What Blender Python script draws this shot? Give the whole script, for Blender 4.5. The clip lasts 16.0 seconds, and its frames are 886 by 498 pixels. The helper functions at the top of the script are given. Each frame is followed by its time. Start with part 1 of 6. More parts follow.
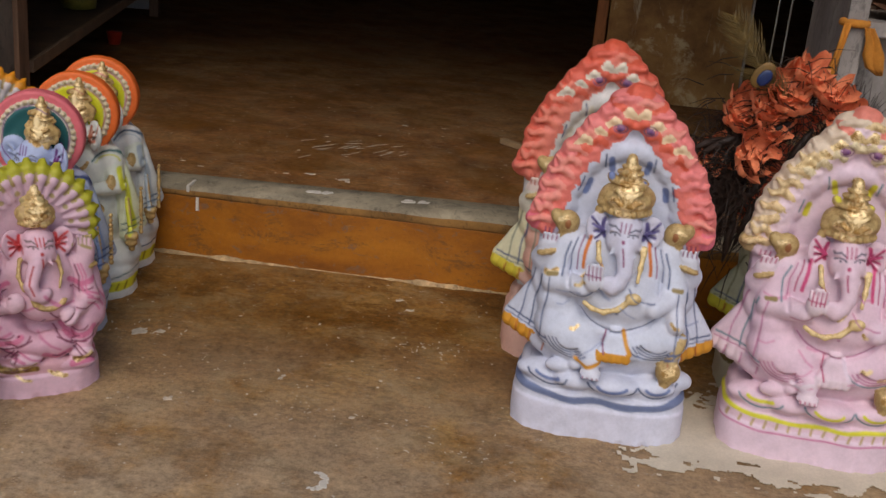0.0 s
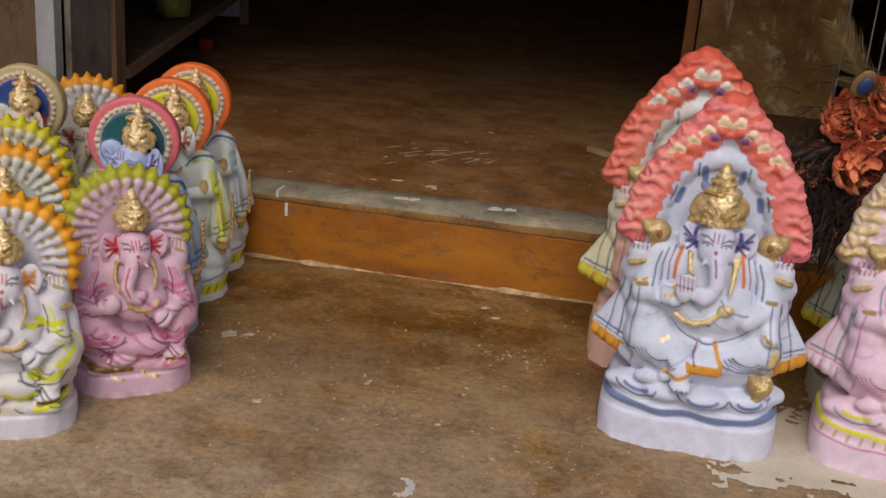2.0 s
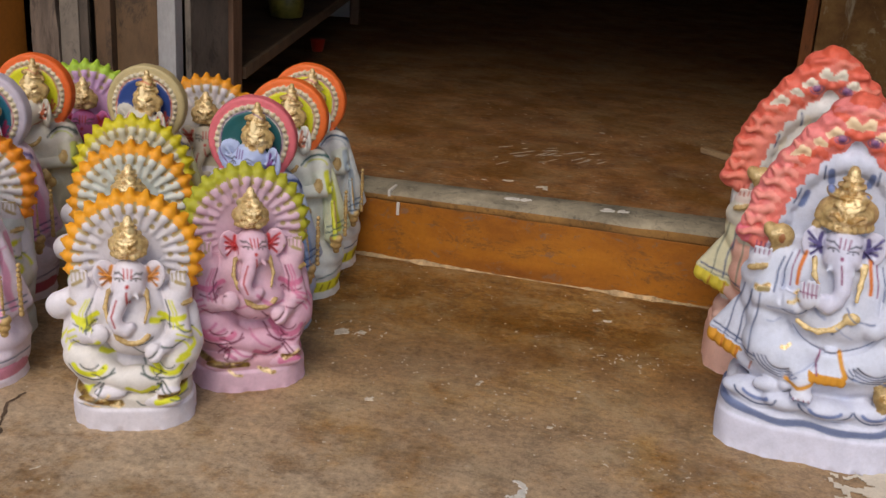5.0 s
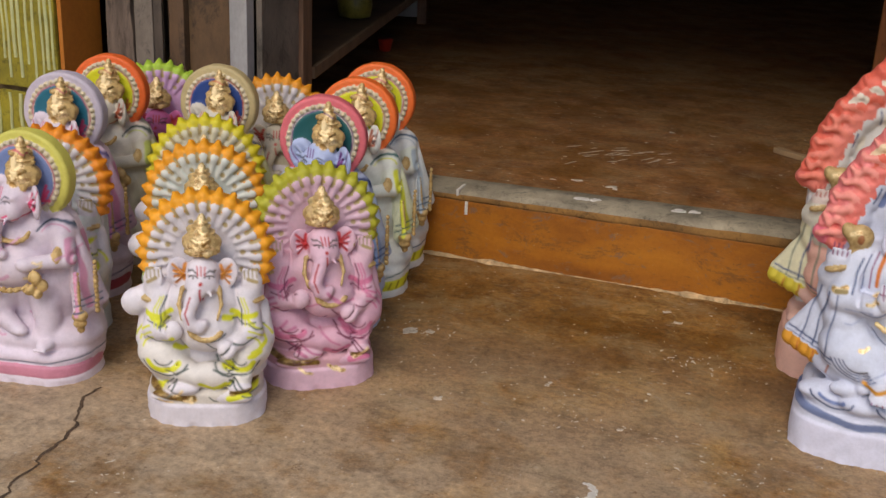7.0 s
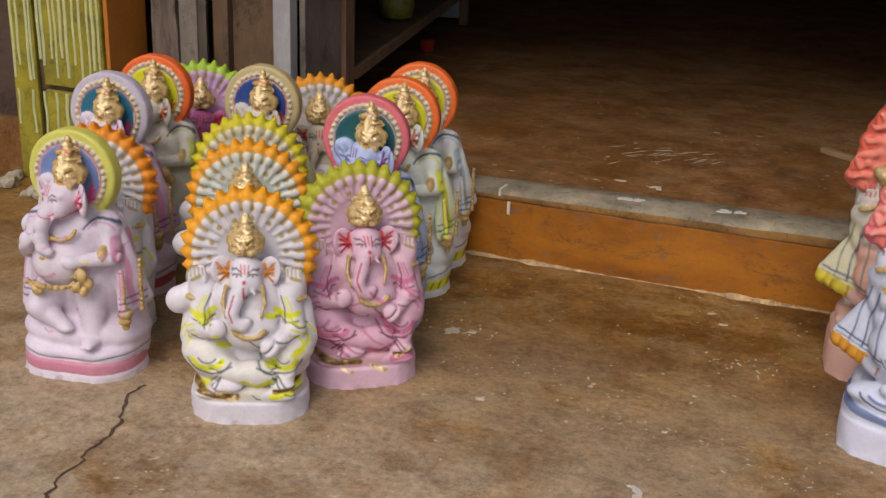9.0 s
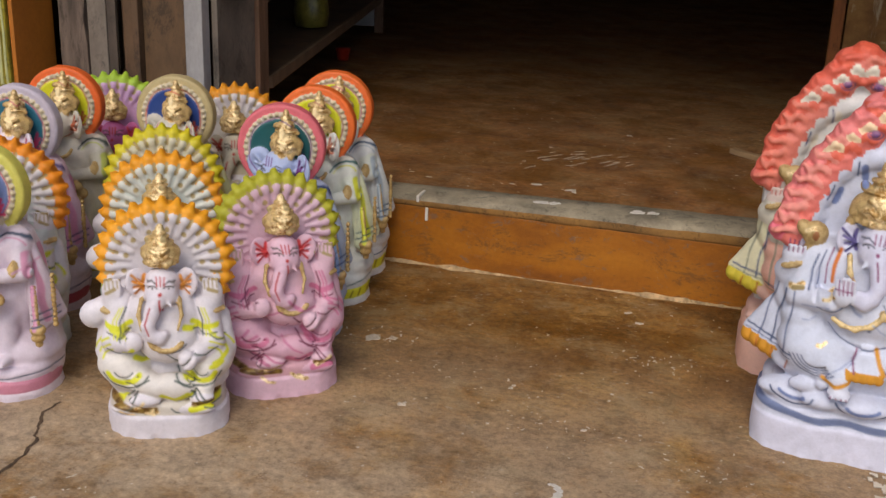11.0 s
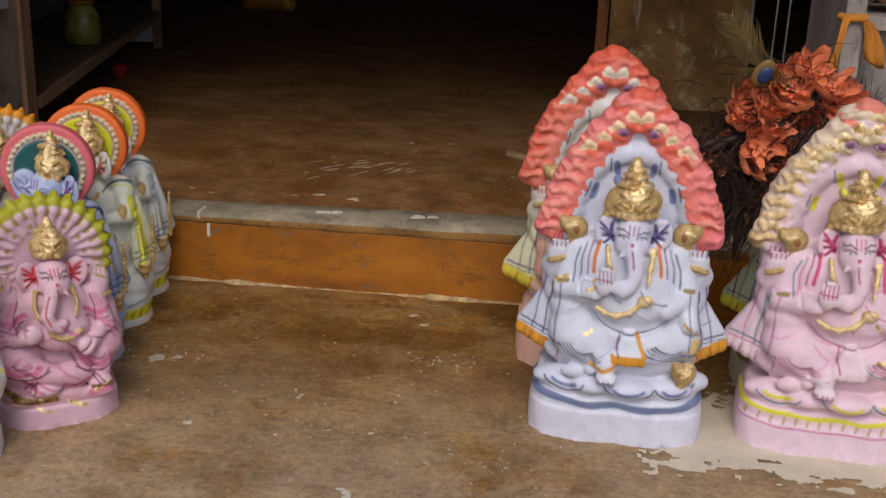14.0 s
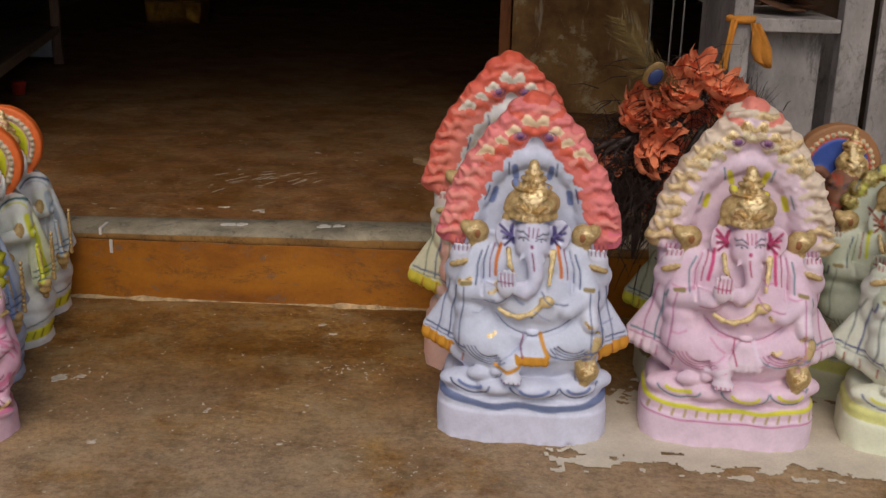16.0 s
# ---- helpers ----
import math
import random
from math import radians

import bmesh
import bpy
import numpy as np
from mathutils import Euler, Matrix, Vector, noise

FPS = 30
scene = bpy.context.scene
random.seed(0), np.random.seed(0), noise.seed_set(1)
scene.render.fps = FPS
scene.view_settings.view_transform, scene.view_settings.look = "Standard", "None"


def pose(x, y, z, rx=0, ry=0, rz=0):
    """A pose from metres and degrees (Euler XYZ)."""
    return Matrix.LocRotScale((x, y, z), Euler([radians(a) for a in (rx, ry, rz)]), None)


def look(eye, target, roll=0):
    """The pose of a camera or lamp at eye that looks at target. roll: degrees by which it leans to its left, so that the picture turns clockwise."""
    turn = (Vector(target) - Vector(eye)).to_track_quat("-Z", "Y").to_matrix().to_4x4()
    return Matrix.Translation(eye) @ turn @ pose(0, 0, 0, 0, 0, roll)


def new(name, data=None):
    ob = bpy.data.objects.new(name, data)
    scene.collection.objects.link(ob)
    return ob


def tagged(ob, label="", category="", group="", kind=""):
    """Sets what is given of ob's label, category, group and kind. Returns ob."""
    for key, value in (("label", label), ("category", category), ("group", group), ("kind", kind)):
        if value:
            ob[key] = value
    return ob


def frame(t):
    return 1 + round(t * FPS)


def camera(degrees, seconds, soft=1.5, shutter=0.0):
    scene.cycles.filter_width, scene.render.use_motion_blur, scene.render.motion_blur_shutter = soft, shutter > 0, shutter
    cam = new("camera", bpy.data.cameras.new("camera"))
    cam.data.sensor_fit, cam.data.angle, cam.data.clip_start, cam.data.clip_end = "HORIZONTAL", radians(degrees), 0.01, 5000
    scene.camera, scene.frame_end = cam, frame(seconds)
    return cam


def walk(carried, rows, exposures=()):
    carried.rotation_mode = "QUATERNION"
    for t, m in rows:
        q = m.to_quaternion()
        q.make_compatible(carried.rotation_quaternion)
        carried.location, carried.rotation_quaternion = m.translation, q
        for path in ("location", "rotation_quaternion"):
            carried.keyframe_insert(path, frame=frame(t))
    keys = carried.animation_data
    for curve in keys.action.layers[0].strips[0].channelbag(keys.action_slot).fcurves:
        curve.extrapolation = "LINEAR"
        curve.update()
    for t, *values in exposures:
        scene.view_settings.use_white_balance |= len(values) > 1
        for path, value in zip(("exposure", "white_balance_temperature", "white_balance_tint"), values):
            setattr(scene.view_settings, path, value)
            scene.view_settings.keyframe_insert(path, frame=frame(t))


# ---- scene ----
cam = camera(43.92, 16.0, soft=1.5)
ROWS = [
    (0, 0.0030, 0.0005, 0.9173, 70.792, -4.900, 7.218),
    (0.5, -0.0008, 0.0007, 0.9161, 70.755, -4.725, 8.338),
    (1, -0.0049, 0.0018, 0.9154, 70.781, -4.546, 9.588),
    (1.5, -0.0080, 0.0020, 0.9168, 70.789, -4.389, 10.556),
    (2, -0.0125, 0.0023, 0.9160, 70.810, -4.274, 11.409),
    (2.5, -0.0171, 0.0024, 0.9161, 70.845, -4.041, 12.321),
    (3, -0.0213, 0.0031, 0.9161, 70.799, -3.778, 13.383),
    (3.5, -0.0250, 0.0029, 0.9157, 70.756, -3.608, 14.286),
    (4, -0.0295, 0.0043, 0.9150, 70.614, -3.498, 15.056),
    (6.5, -0.0463, 0.0059, 0.9129, 70.324, -2.763, 19.036),
    (7, -0.0499, 0.0065, 0.9115, 70.256, -2.521, 19.850),
    (7.5, -0.0551, 0.0089, 0.9091, 70.191, -2.286, 20.948),
    (8, -0.0572, 0.0104, 0.9065, 70.225, -2.019, 22.025),
    (10.5, -0.0529, 0.0070, 0.9040, 70.681, -1.856, 19.680),
    (11, -0.0439, 0.0035, 0.9050, 70.836, -1.964, 17.616),
    (11.5, -0.0345, 0.0003, 0.9057, 71.046, -2.029, 15.575),
    (12, -0.0245, -0.0030, 0.9077, 71.245, -1.963, 13.680),
    (12.5, -0.0159, -0.0051, 0.9077, 71.415, -1.950, 11.950),
    (13, -0.0057, -0.0074, 0.9095, 71.406, -1.939, 10.253),
    (13.5, 0.0035, -0.0110, 0.9095, 71.636, -1.915, 8.544),
    (14, 0.0108, -0.0124, 0.9103, 71.781, -2.048, 6.996),
    (14.5, 0.0190, -0.0143, 0.9105, 71.987, -1.926, 5.918),
    (15, 0.0265, -0.0181, 0.9113, 72.238, -1.894, 4.558),
    (15.5, 0.0343, -0.0205, 0.9111, 72.364, -1.788, 3.451),
    (16, 0.0416, -0.0217, 0.9107, 72.377, -1.495, 2.423),
]
walk(cam, [(t, pose(x, y, z, rx, ry, rz)) for t, x, y, z, rx, ry, rz in ROWS], exposures=[(0.0, 0.0), (2.0, 0.12), (4.0, 0.25), (8.0, 0.30), (11.0, 0.32), (13.5, 0.22), (15.0, 0.03), (16.0, -0.05)])

# ---- light ----
world = bpy.data.worlds.new("sky")
scene.world = world
world.use_nodes = True
wn = world.node_tree.nodes
sky = wn.new("ShaderNodeTexSky")
sky.sky_type, sky.sun_disc = "NISHITA", False
sky.sun_elevation, sky.sun_rotation = radians(52), radians(188)
sky.air_density, sky.dust_density = 1.0, 3.0
wn["Background"].inputs["Strength"].default_value = 0.12
world.node_tree.links.new(sky.outputs["Color"], wn["Background"].inputs["Color"])
sun = new("sun", bpy.data.lights.new("sun", "SUN"))
sun.data.energy, sun.data.angle, sun.data.color = 0.9, radians(25), (1.0, 0.95, 0.88)
sun.matrix_world = look((0.9, -4.0, 6.0), (0, 1.8, 0))


# ---- materials ----
def lin(hexa):
    v = [int(hexa[i:i + 2], 16) / 255 for i in (0, 2, 4)]
    return tuple(c / 12.92 if c < 0.04045 else ((c + 0.055) / 1.055) ** 2.4 for c in v)


class Mat:
    """A small node material builder."""

    def __init__(self, name, rough=0.8, metal=0.0):
        self.m = bpy.data.materials.new(name)
        self.m.use_nodes = True
        self.n, self.l = self.m.node_tree.nodes, self.m.node_tree.links
        self.b = self.n["Principled BSDF"]
        self.b.inputs["Roughness"].default_value, self.b.inputs["Metallic"].default_value = rough, metal
        self.co = self.n.new("ShaderNodeTexCoord").outputs["Object"]

    def link(self, a, b):
        self.l.new(a, b)
        return self

    def noise(self, scale, detail=6, rough=0.6, stretch=(1, 1, 1), dist=0.0):
        mp = self.n.new("ShaderNodeMapping")
        mp.inputs["Scale"].default_value = stretch
        self.l.new(self.co, mp.inputs["Vector"])
        t = self.n.new("ShaderNodeTexNoise")
        for k, v in (("Scale", scale), ("Detail", detail), ("Roughness", rough), ("Distortion", dist)):
            t.inputs[k].default_value = v
        self.l.new(mp.outputs["Vector"], t.inputs["Vector"])
        return t.outputs["Fac"]

    def ramp(self, fac, stops):
        r = self.n.new("ShaderNodeValToRGB")
        e = r.color_ramp.elements
        while len(e) < len(stops):
            e.new(0.5)
        for el, (p, c) in zip(e, stops):
            el.position, el.color = p, (*c, 1) if len(c) == 3 else c
        self.l.new(fac, r.inputs["Fac"])
        return r.outputs["Color"]

    def mix(self, fac, a, b, mode="MIX"):
        x = self.n.new("ShaderNodeMix")
        x.data_type, x.blend_type = "RGBA", mode
        for sock, v in ((x.inputs[0], fac), (x.inputs[6], a), (x.inputs[7], b)):
            if isinstance(v, (int, float)):
                sock.default_value = v
            elif isinstance(v, tuple):
                sock.default_value = (*v, 1)
            else:
                self.l.new(v, sock)
        return x.outputs[2]

    def bump(self, fac, strength, dist):
        x = self.n.new("ShaderNodeBump")
        x.inputs["Strength"].default_value, x.inputs["Distance"].default_value = strength, dist
        self.l.new(fac, x.inputs["Height"])
        old = self.b.inputs["Normal"].links
        if old:
            self.l.new(old[0].from_socket, x.inputs["Normal"])
        self.l.new(x.outputs["Normal"], self.b.inputs["Normal"])
        return self

    def color(self, c):
        if isinstance(c, tuple):
            self.b.inputs["Base Color"].default_value = (*c, 1)
        else:
            self.l.new(c, self.b.inputs["Base Color"])
        return self

    def rough(self, c):
        self.l.new(c, self.b.inputs["Roughness"])
        return self


def grey(v):
    return (v, v, v)


def plain(name, hexa, rough=0.8, var=0.25, scale=12.0, bump=0.3, metal=0.0, stretch=(1, 1, 1)):
    """A painted or worn surface with coarse stains and fine grain."""
    m = Mat(name, rough, metal)
    c = lin(hexa)
    big = m.ramp(m.noise(scale, 5, 0.6, stretch), [(0.3, tuple(v * (1 - var) for v in c)), (0.7, tuple(min(1, v * (1 + var)) for v in c))])
    fine = m.ramp(m.noise(scale * 14, 4, 0.7, stretch), [(0.35, grey(0.8)), (0.65, grey(1.0))])
    tone = m.mix(0.7, big, fine, "MULTIPLY")
    if var >= 0.3:
        scuff = m.ramp(m.noise(scale * 2.2, 10, 0.85, stretch, 0.4), [(0.4, grey(0.42)), (0.48, grey(1.0)), (0.6, grey(1.0)), (0.67, grey(1.35))])
        tone = m.mix(0.85, tone, scuff, "MULTIPLY")
    m.color(tone)
    m.bump(m.noise(scale * 10, 5, 0.6, stretch), bump, 0.002)
    return m.m


def floor_material(name, dark, mid, light, dust, seed):
    m = Mat(name, 0.75)
    m.b.inputs["Specular IOR Level"].default_value = 0.35
    stain = m.ramp(m.noise(2.2 + seed, 9, 0.72, (1, 1, 1), 0.2), [(0.36, dark), (0.5, mid), (0.62, light)])
    blot = m.ramp(m.noise(11 + seed, 9, 0.8), [(0.34, grey(0.48)), (0.48, grey(1.0)), (0.64, (1.28, 1.24, 1.18))])
    grit = m.mix(1.0, m.ramp(m.noise(70, 5, 0.75), [(0.36, grey(0.6)), (0.5, grey(1.0)), (0.62, grey(1.28))]), m.ramp(m.noise(230, 3, 0.7), [(0.38, grey(0.88)), (0.5, grey(1.0)), (0.62, grey(1.12))]), "MULTIPLY")
    c = m.mix(0.8, m.mix(0.85, stain, blot, "MULTIPLY"), grit, "MULTIPLY")
    scuff = m.ramp(m.noise(6.5, 10, 0.82, (1, 1.15, 1), 0.2), [(0.48, grey(0.0)), (0.62, grey(0.75))])
    c = m.mix(scuff, c, dust)
    pale = m.ramp(m.noise(40, 7, 0.8, (1, 1.2, 1), 0.4), [(0.59, grey(0.0)), (0.68, grey(0.75))])
    c = m.mix(pale, c, lin("b9ae9f"))
    scr = m.ramp(m.noise(9, 8, 0.82, (1, 2.4, 1), 0.3), [(0.6, grey(0.0)), (0.68, grey(0.5))])
    c = m.mix(scr, c, lin("aa9b88"))
    pit = m.ramp(m.noise(52, 5, 0.75), [(0.64, grey(0.0)), (0.72, grey(0.6))])
    c = m.mix(pit, c, lin("4f3822"))
    rust = m.ramp(m.noise(4.2, 10, 0.82, (0.8, 1.5, 1), 0.3), [(0.49, grey(0.0)), (0.56, grey(0.7))])
    c = m.mix(rust, c, m.mix(0.8, lin("6a4208"), grit, "MULTIPLY"))
    # Ground only: paler, greyer tone mixed in away from the step, broken by noise.
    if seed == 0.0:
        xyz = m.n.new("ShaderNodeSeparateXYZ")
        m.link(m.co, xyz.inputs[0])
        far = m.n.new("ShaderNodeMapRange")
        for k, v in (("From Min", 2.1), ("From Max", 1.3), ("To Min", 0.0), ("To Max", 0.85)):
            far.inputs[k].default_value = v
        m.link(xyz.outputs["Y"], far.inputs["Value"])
        pale_mix = m.mix(1.0, far.outputs["Result"], m.ramp(m.noise(3.5, 7, 0.7), [(0.36, grey(0.12)), (0.50, grey(1.0))]), "MULTIPLY")
        c = m.mix(pale_mix, c, m.mix(0.7, m.mix(0.85, lin("ae9a80"), blot, "MULTIPLY"), grit, "MULTIPLY"))
    gouge = m.ramp(m.noise(24, 8, 0.85, (1, 1.3, 1), 0.5), [(0.60, grey(0.0)), (0.65, grey(0.7))])
    c = m.mix(gouge, c, lin("5c3c1a"))
    chalk = m.ramp(m.noise(17, 9, 0.86, (1, 1.5, 1), 0.6), [(0.60, grey(0.0)), (0.66, grey(0.55))])
    c = m.mix(chalk, c, lin("b4a596"))
    m.color(c)
    m.rough(m.ramp(m.noise(6, 5, 0.6), [(0.3, grey(0.5)), (0.7, grey(0.9))]))
    m.bump(m.noise(60, 7, 0.75), 0.5, 0.004).bump(m.noise(5, 4, 0.5), 0.3, 0.01)
    return m.m


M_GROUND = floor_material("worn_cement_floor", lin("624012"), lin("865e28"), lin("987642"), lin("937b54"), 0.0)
M_PLATFORM = floor_material("old_cement_platform", lin("603a16"), lin("845930"), lin("8f6c44"), lin("866a48"), 0.7)


def riser_material():
    m = Mat("ochre_painted_riser", 0.6)
    c = m.ramp(m.noise(3.0, 7, 0.65, (1, 1, 2.5), 0.5), [(0.3, lin("7a4404")), (0.5, lin("a06004")), (0.7, lin("b2700e"))])
    chip = m.ramp(m.noise(26, 7, 0.78, (1, 1, 1.6), 0.7), [(0.58, grey(0.0)), (0.62, grey(0.8))])
    c = m.mix(chip, c, lin("80604a"))
    rub = m.ramp(m.noise(9, 10, 0.86, (1, 1, 2.2), 0.4), [(0.54, grey(0.0)), (0.60, grey(0.7))])
    c = m.mix(rub, c, lin("6e4a20"))
    fleck = m.ramp(m.noise(75, 6, 0.8), [(0.64, grey(0.0)), (0.70, grey(0.8))])
    c = m.mix(fleck, c, lin("b09068"))
    m.color(m.mix(0.5, c, m.ramp(m.noise(120, 3, 0.7), [(0.3, grey(0.75)), (0.6, grey(1.0))]), "MULTIPLY"))
    m.bump(m.noise(50, 6, 0.7), 0.3, 0.003)
    return m.m


M_RISER = riser_material()
M_NOSING = plain("worn_grey_cement_edge", "968a74", 0.85, 0.45, 11.0, 0.9)
M_NOSE_FACE = plain("brown_stained_cement", "85602e", 0.85, 0.4, 9.0, 0.5)
M_PLASTER = plain("pale_flaking_plaster", "b89c74", 0.9, 0.6, 30.0, 0.9)
# Real colour of the west facade; indoors the dark brown keeps the shop dim.
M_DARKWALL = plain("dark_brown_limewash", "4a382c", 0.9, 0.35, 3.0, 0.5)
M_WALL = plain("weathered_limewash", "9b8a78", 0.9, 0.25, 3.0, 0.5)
M_WHITE = plain("chipped_white_paint", "a09c9a", 0.55, 0.22, 9.0, 0.25, 0.0, (1, 1, 0.4))
M_GREYPANEL = plain("grey_white_painted_board", "7c7064", 0.65, 0.38, 7.0, 0.3, 0.0, (1, 1, 0.6))
M_BROWNWOOD = plain("brown_wooden_post", "7a5a44", 0.7, 0.3, 8.0, 0.5, 0.0, (3, 3, 0.4))
M_REDWOOD = plain("reddish_wooden_post", "a4602c", 0.7, 0.3, 8.0, 0.5, 0.0, (3, 3, 0.4))
M_DARKWOOD = plain("dark_wooden_board", "5e4630", 0.75, 0.35, 6.0, 0.5, 0.0, (1, 1, 0.5))
M_SHELFEDGE = plain("dusty_shelf_edge", "866a50", 0.8, 0.25, 12.0, 0.4)
M_DARKGREY = plain("dark_grey_metal_sheet", "4e4238", 0.6, 0.5, 9.0, 0.3, 0.0, (1, 1, 0.4))
M_OCHRE = plain("ochre_wall_paint", "b46c1c", 0.7, 0.15, 6.0, 0.3)
M_YELLOW = plain("olive_yellow_wall_paint", "8c801c", 0.75, 0.4, 9.0, 0.5)
M_STRIPE = plain("pale_green_paint_stripe", "c0c08a", 0.75, 0.12, 30.0, 0.3)
M_JOINT = plain("dirty_mortar_joint", "5d4c30", 0.9, 0.4, 30.0, 0.5)


def board_material():
    m = Mat("stained_board", 0.75)
    c = m.ramp(m.noise(3.5, 8, 0.7), [(0.36, lin("6c451c")), (0.5, lin("946a36")), (0.62, lin("ac8248"))])
    pale = m.ramp(m.noise(7, 7, 0.75, (1, 1, 1), 0.5), [(0.54, grey(0.0)), (0.62, grey(0.7))])
    c = m.mix(pale, c, lin("cdb88e"))
    drip = m.ramp(m.noise(30, 5, 0.7, (1, 1, 0.15)), [(0.6, grey(0.0)), (0.7, grey(0.5))])
    m.color(m.mix(drip, c, lin("d8c9a8")))
    m.bump(m.noise(40, 6, 0.7), 0.3, 0.003)
    return m.m


M_SLAB = board_material()
# Darker, greyer version of M_WHITE for the right cabinet.
M_GREYWHITE = plain("darker_grey_white_paint", "978e88", 0.6, 0.32, 9.0, 0.3, 0.0, (1, 1, 0.5))
# Dark brown base colour with random blotches.
M_BROWNPANEL = plain("dark_brown_board", "62492f", 0.75, 0.5, 9.0, 0.4, 0.0, (1, 1, 0.5))
M_FLAKE = plain("dry_white_paint_flake", "d6cfc4", 0.85, 0.1, 60.0, 0.3)
M_DUST = plain("trodden_pale_paint_speck", "c8bba8", 0.9, 0.3, 70.0, 0.4)
M_CREAM = plain("dried_cream_paint_spill", "cfc3ae", 0.7, 0.1, 18.0, 0.3)
M_CRACK = plain("dark_crack", "54412e", 0.95, 0.3, 60.0, 0.4)
M_CLOTH = plain("orange_cotton_cloth", "c9822c", 0.9, 0.2, 30.0, 0.6)
M_GOLDCARD = plain("crumpled_gold_foil", "a8742c", 0.35, 0.4, 40.0, 1.0, 0.8)
M_STEEL = plain("bare_steel_wire", "b9b4ac", 0.4, 0.1, 30.0, 0.2, 0.7)
M_RED = plain("red_plastic", "b8321c", 0.4, 0.1, 20.0, 0.1)


def idol_material(name="painted_plaster", gloss=0.58):
    """Hand-painted plaster: colour from the paint layer, its alpha marks the gold paint."""
    m = Mat(name, gloss)
    a = m.n.new("ShaderNodeAttribute")
    a.attribute_name = "paint"
    wash = m.ramp(m.noise(28, 6, 0.7), [(0.3, grey(0.80)), (0.6, grey(0.93))])
    fine = m.ramp(m.noise(160, 4, 0.7), [(0.3, grey(0.93)), (0.6, grey(1.0))])
    worn = m.ramp(m.noise(70, 6, 0.7), [(0.42, lin("b0946a")), (0.54, lin("fff8f0"))])
    tint = m.mix(a.outputs["Alpha"], wash, worn)
    m.color(m.mix(1.0, m.mix(1.0, a.outputs["Color"], tint, "MULTIPLY"), fine, "MULTIPLY"))
    patch = m.ramp(m.noise(38, 4, 0.6), [(0.42, grey(0.05)), (0.56, grey(0.38))])
    metal = m.mix(1.0, patch, a.outputs["Alpha"], "MULTIPLY")
    m.link(metal, m.b.inputs["Metallic"])
    r = m.n.new("ShaderNodeMapRange")
    r.inputs["To Min"].default_value, r.inputs["To Max"].default_value = gloss, 0.42
    m.link(a.outputs["Alpha"], r.inputs["Value"]).rough(r.outputs["Result"])
    m.bump(m.noise(240, 4, 0.6), 0.25, 0.001).bump(m.noise(60, 5, 0.65), 0.18, 0.003)
    return m.m


M_IDOL = idol_material()


# ---- building helpers ----
def mesh_object(name, bm, material, parent=None, smooth=False):
    me = bpy.data.meshes.new(name)
    bm.to_mesh(me)
    bm.free()
    for mt in (material if isinstance(material, (list, tuple)) else [material]):
        me.materials.append(mt)
    if smooth:
        for p in me.polygons:
            p.use_smooth = True
    ob = new(name, me)
    if parent:
        ob.parent = parent
    return ob


def part(name, bm, material, parent, label="", smooth=False):
    return tagged(mesh_object(name, bm, material, parent, smooth), label)


def thing(name, label, category, place=Matrix(), group="", kind=""):
    ob = new(name)
    ob.matrix_world = place
    return tagged(ob, label, category, group, kind)


def box(x0, x1, y0, y1, z0, z1, bevel=0.0, bm=None):
    bm = bm or bmesh.new()
    vs = [bm.verts.new((x, y, z)) for x in (x0, x1) for y in (y0, y1) for z in (z0, z1)]
    fs = [bm.faces.new([vs[i] for i in q]) for q in ((0, 1, 3, 2), (4, 6, 7, 5), (0, 4, 5, 1), (2, 3, 7, 6), (0, 2, 6, 4), (1, 5, 7, 3))]
    if bevel:
        es = list({e for f in fs for e in f.edges})
        bmesh.ops.bevel(bm, geom=es, offset=bevel, segments=2, affect="EDGES", profile=0.6)
    return bm


def rough_box(x0, x1, y0, y1, z0, z1, bevel, amp, cuts=6, seed=0.0):
    """A box whose faces and edges are slightly uneven."""
    bm = box(x0, x1, y0, y1, z0, z1, bevel)
    long_edges = [e for e in bm.edges if e.calc_length() > 0.06]
    bmesh.ops.subdivide_edges(bm, edges=long_edges, cuts=cuts, use_grid_fill=True)
    for v in bm.verts:
        v.co += noise.noise_vector(v.co * 14 + Vector((seed, 0, 0))) * amp
    return bm


def tube(points, r, sides=8, bm=None, taper=None):
    """A round bar along points."""
    bm = bm or bmesh.new()
    pts = [Vector(p) for p in points]
    rings = []
    for i, p in enumerate(pts):
        d = (pts[min(i + 1, len(pts) - 1)] - pts[max(i - 1, 0)]).normalized()
        u = d.cross(Vector((0.3, 0.5, 0.81))).normalized()
        w = d.cross(u)
        rr = r * (taper[i] if taper else 1)
        rings.append([bm.verts.new(p + (u * math.cos(a) + w * math.sin(a)) * rr) for a in (2 * math.pi * k / sides for k in range(sides))])
    for a, b in zip(rings, rings[1:]):
        for k in range(sides):
            bm.faces.new((a[k], a[(k + 1) % sides], b[(k + 1) % sides], b[k]))
    bm.faces.new(rings[0][::-1])
    bm.faces.new(rings[-1])
    return bm


# ---- structure ----
def sheet(name, x0, x1, y0, y1, z, material, n=2):
    bm = bmesh.new()
    bmesh.ops.create_grid(bm, x_segments=n, y_segments=n, size=0.5, matrix=Matrix.Translation(((x0 + x1) / 2, (y0 + y1) / 2, z)) @ Matrix.Diagonal((x1 - x0, y1 - y0, 1, 1)))
    return mesh_object(name, bm, material)


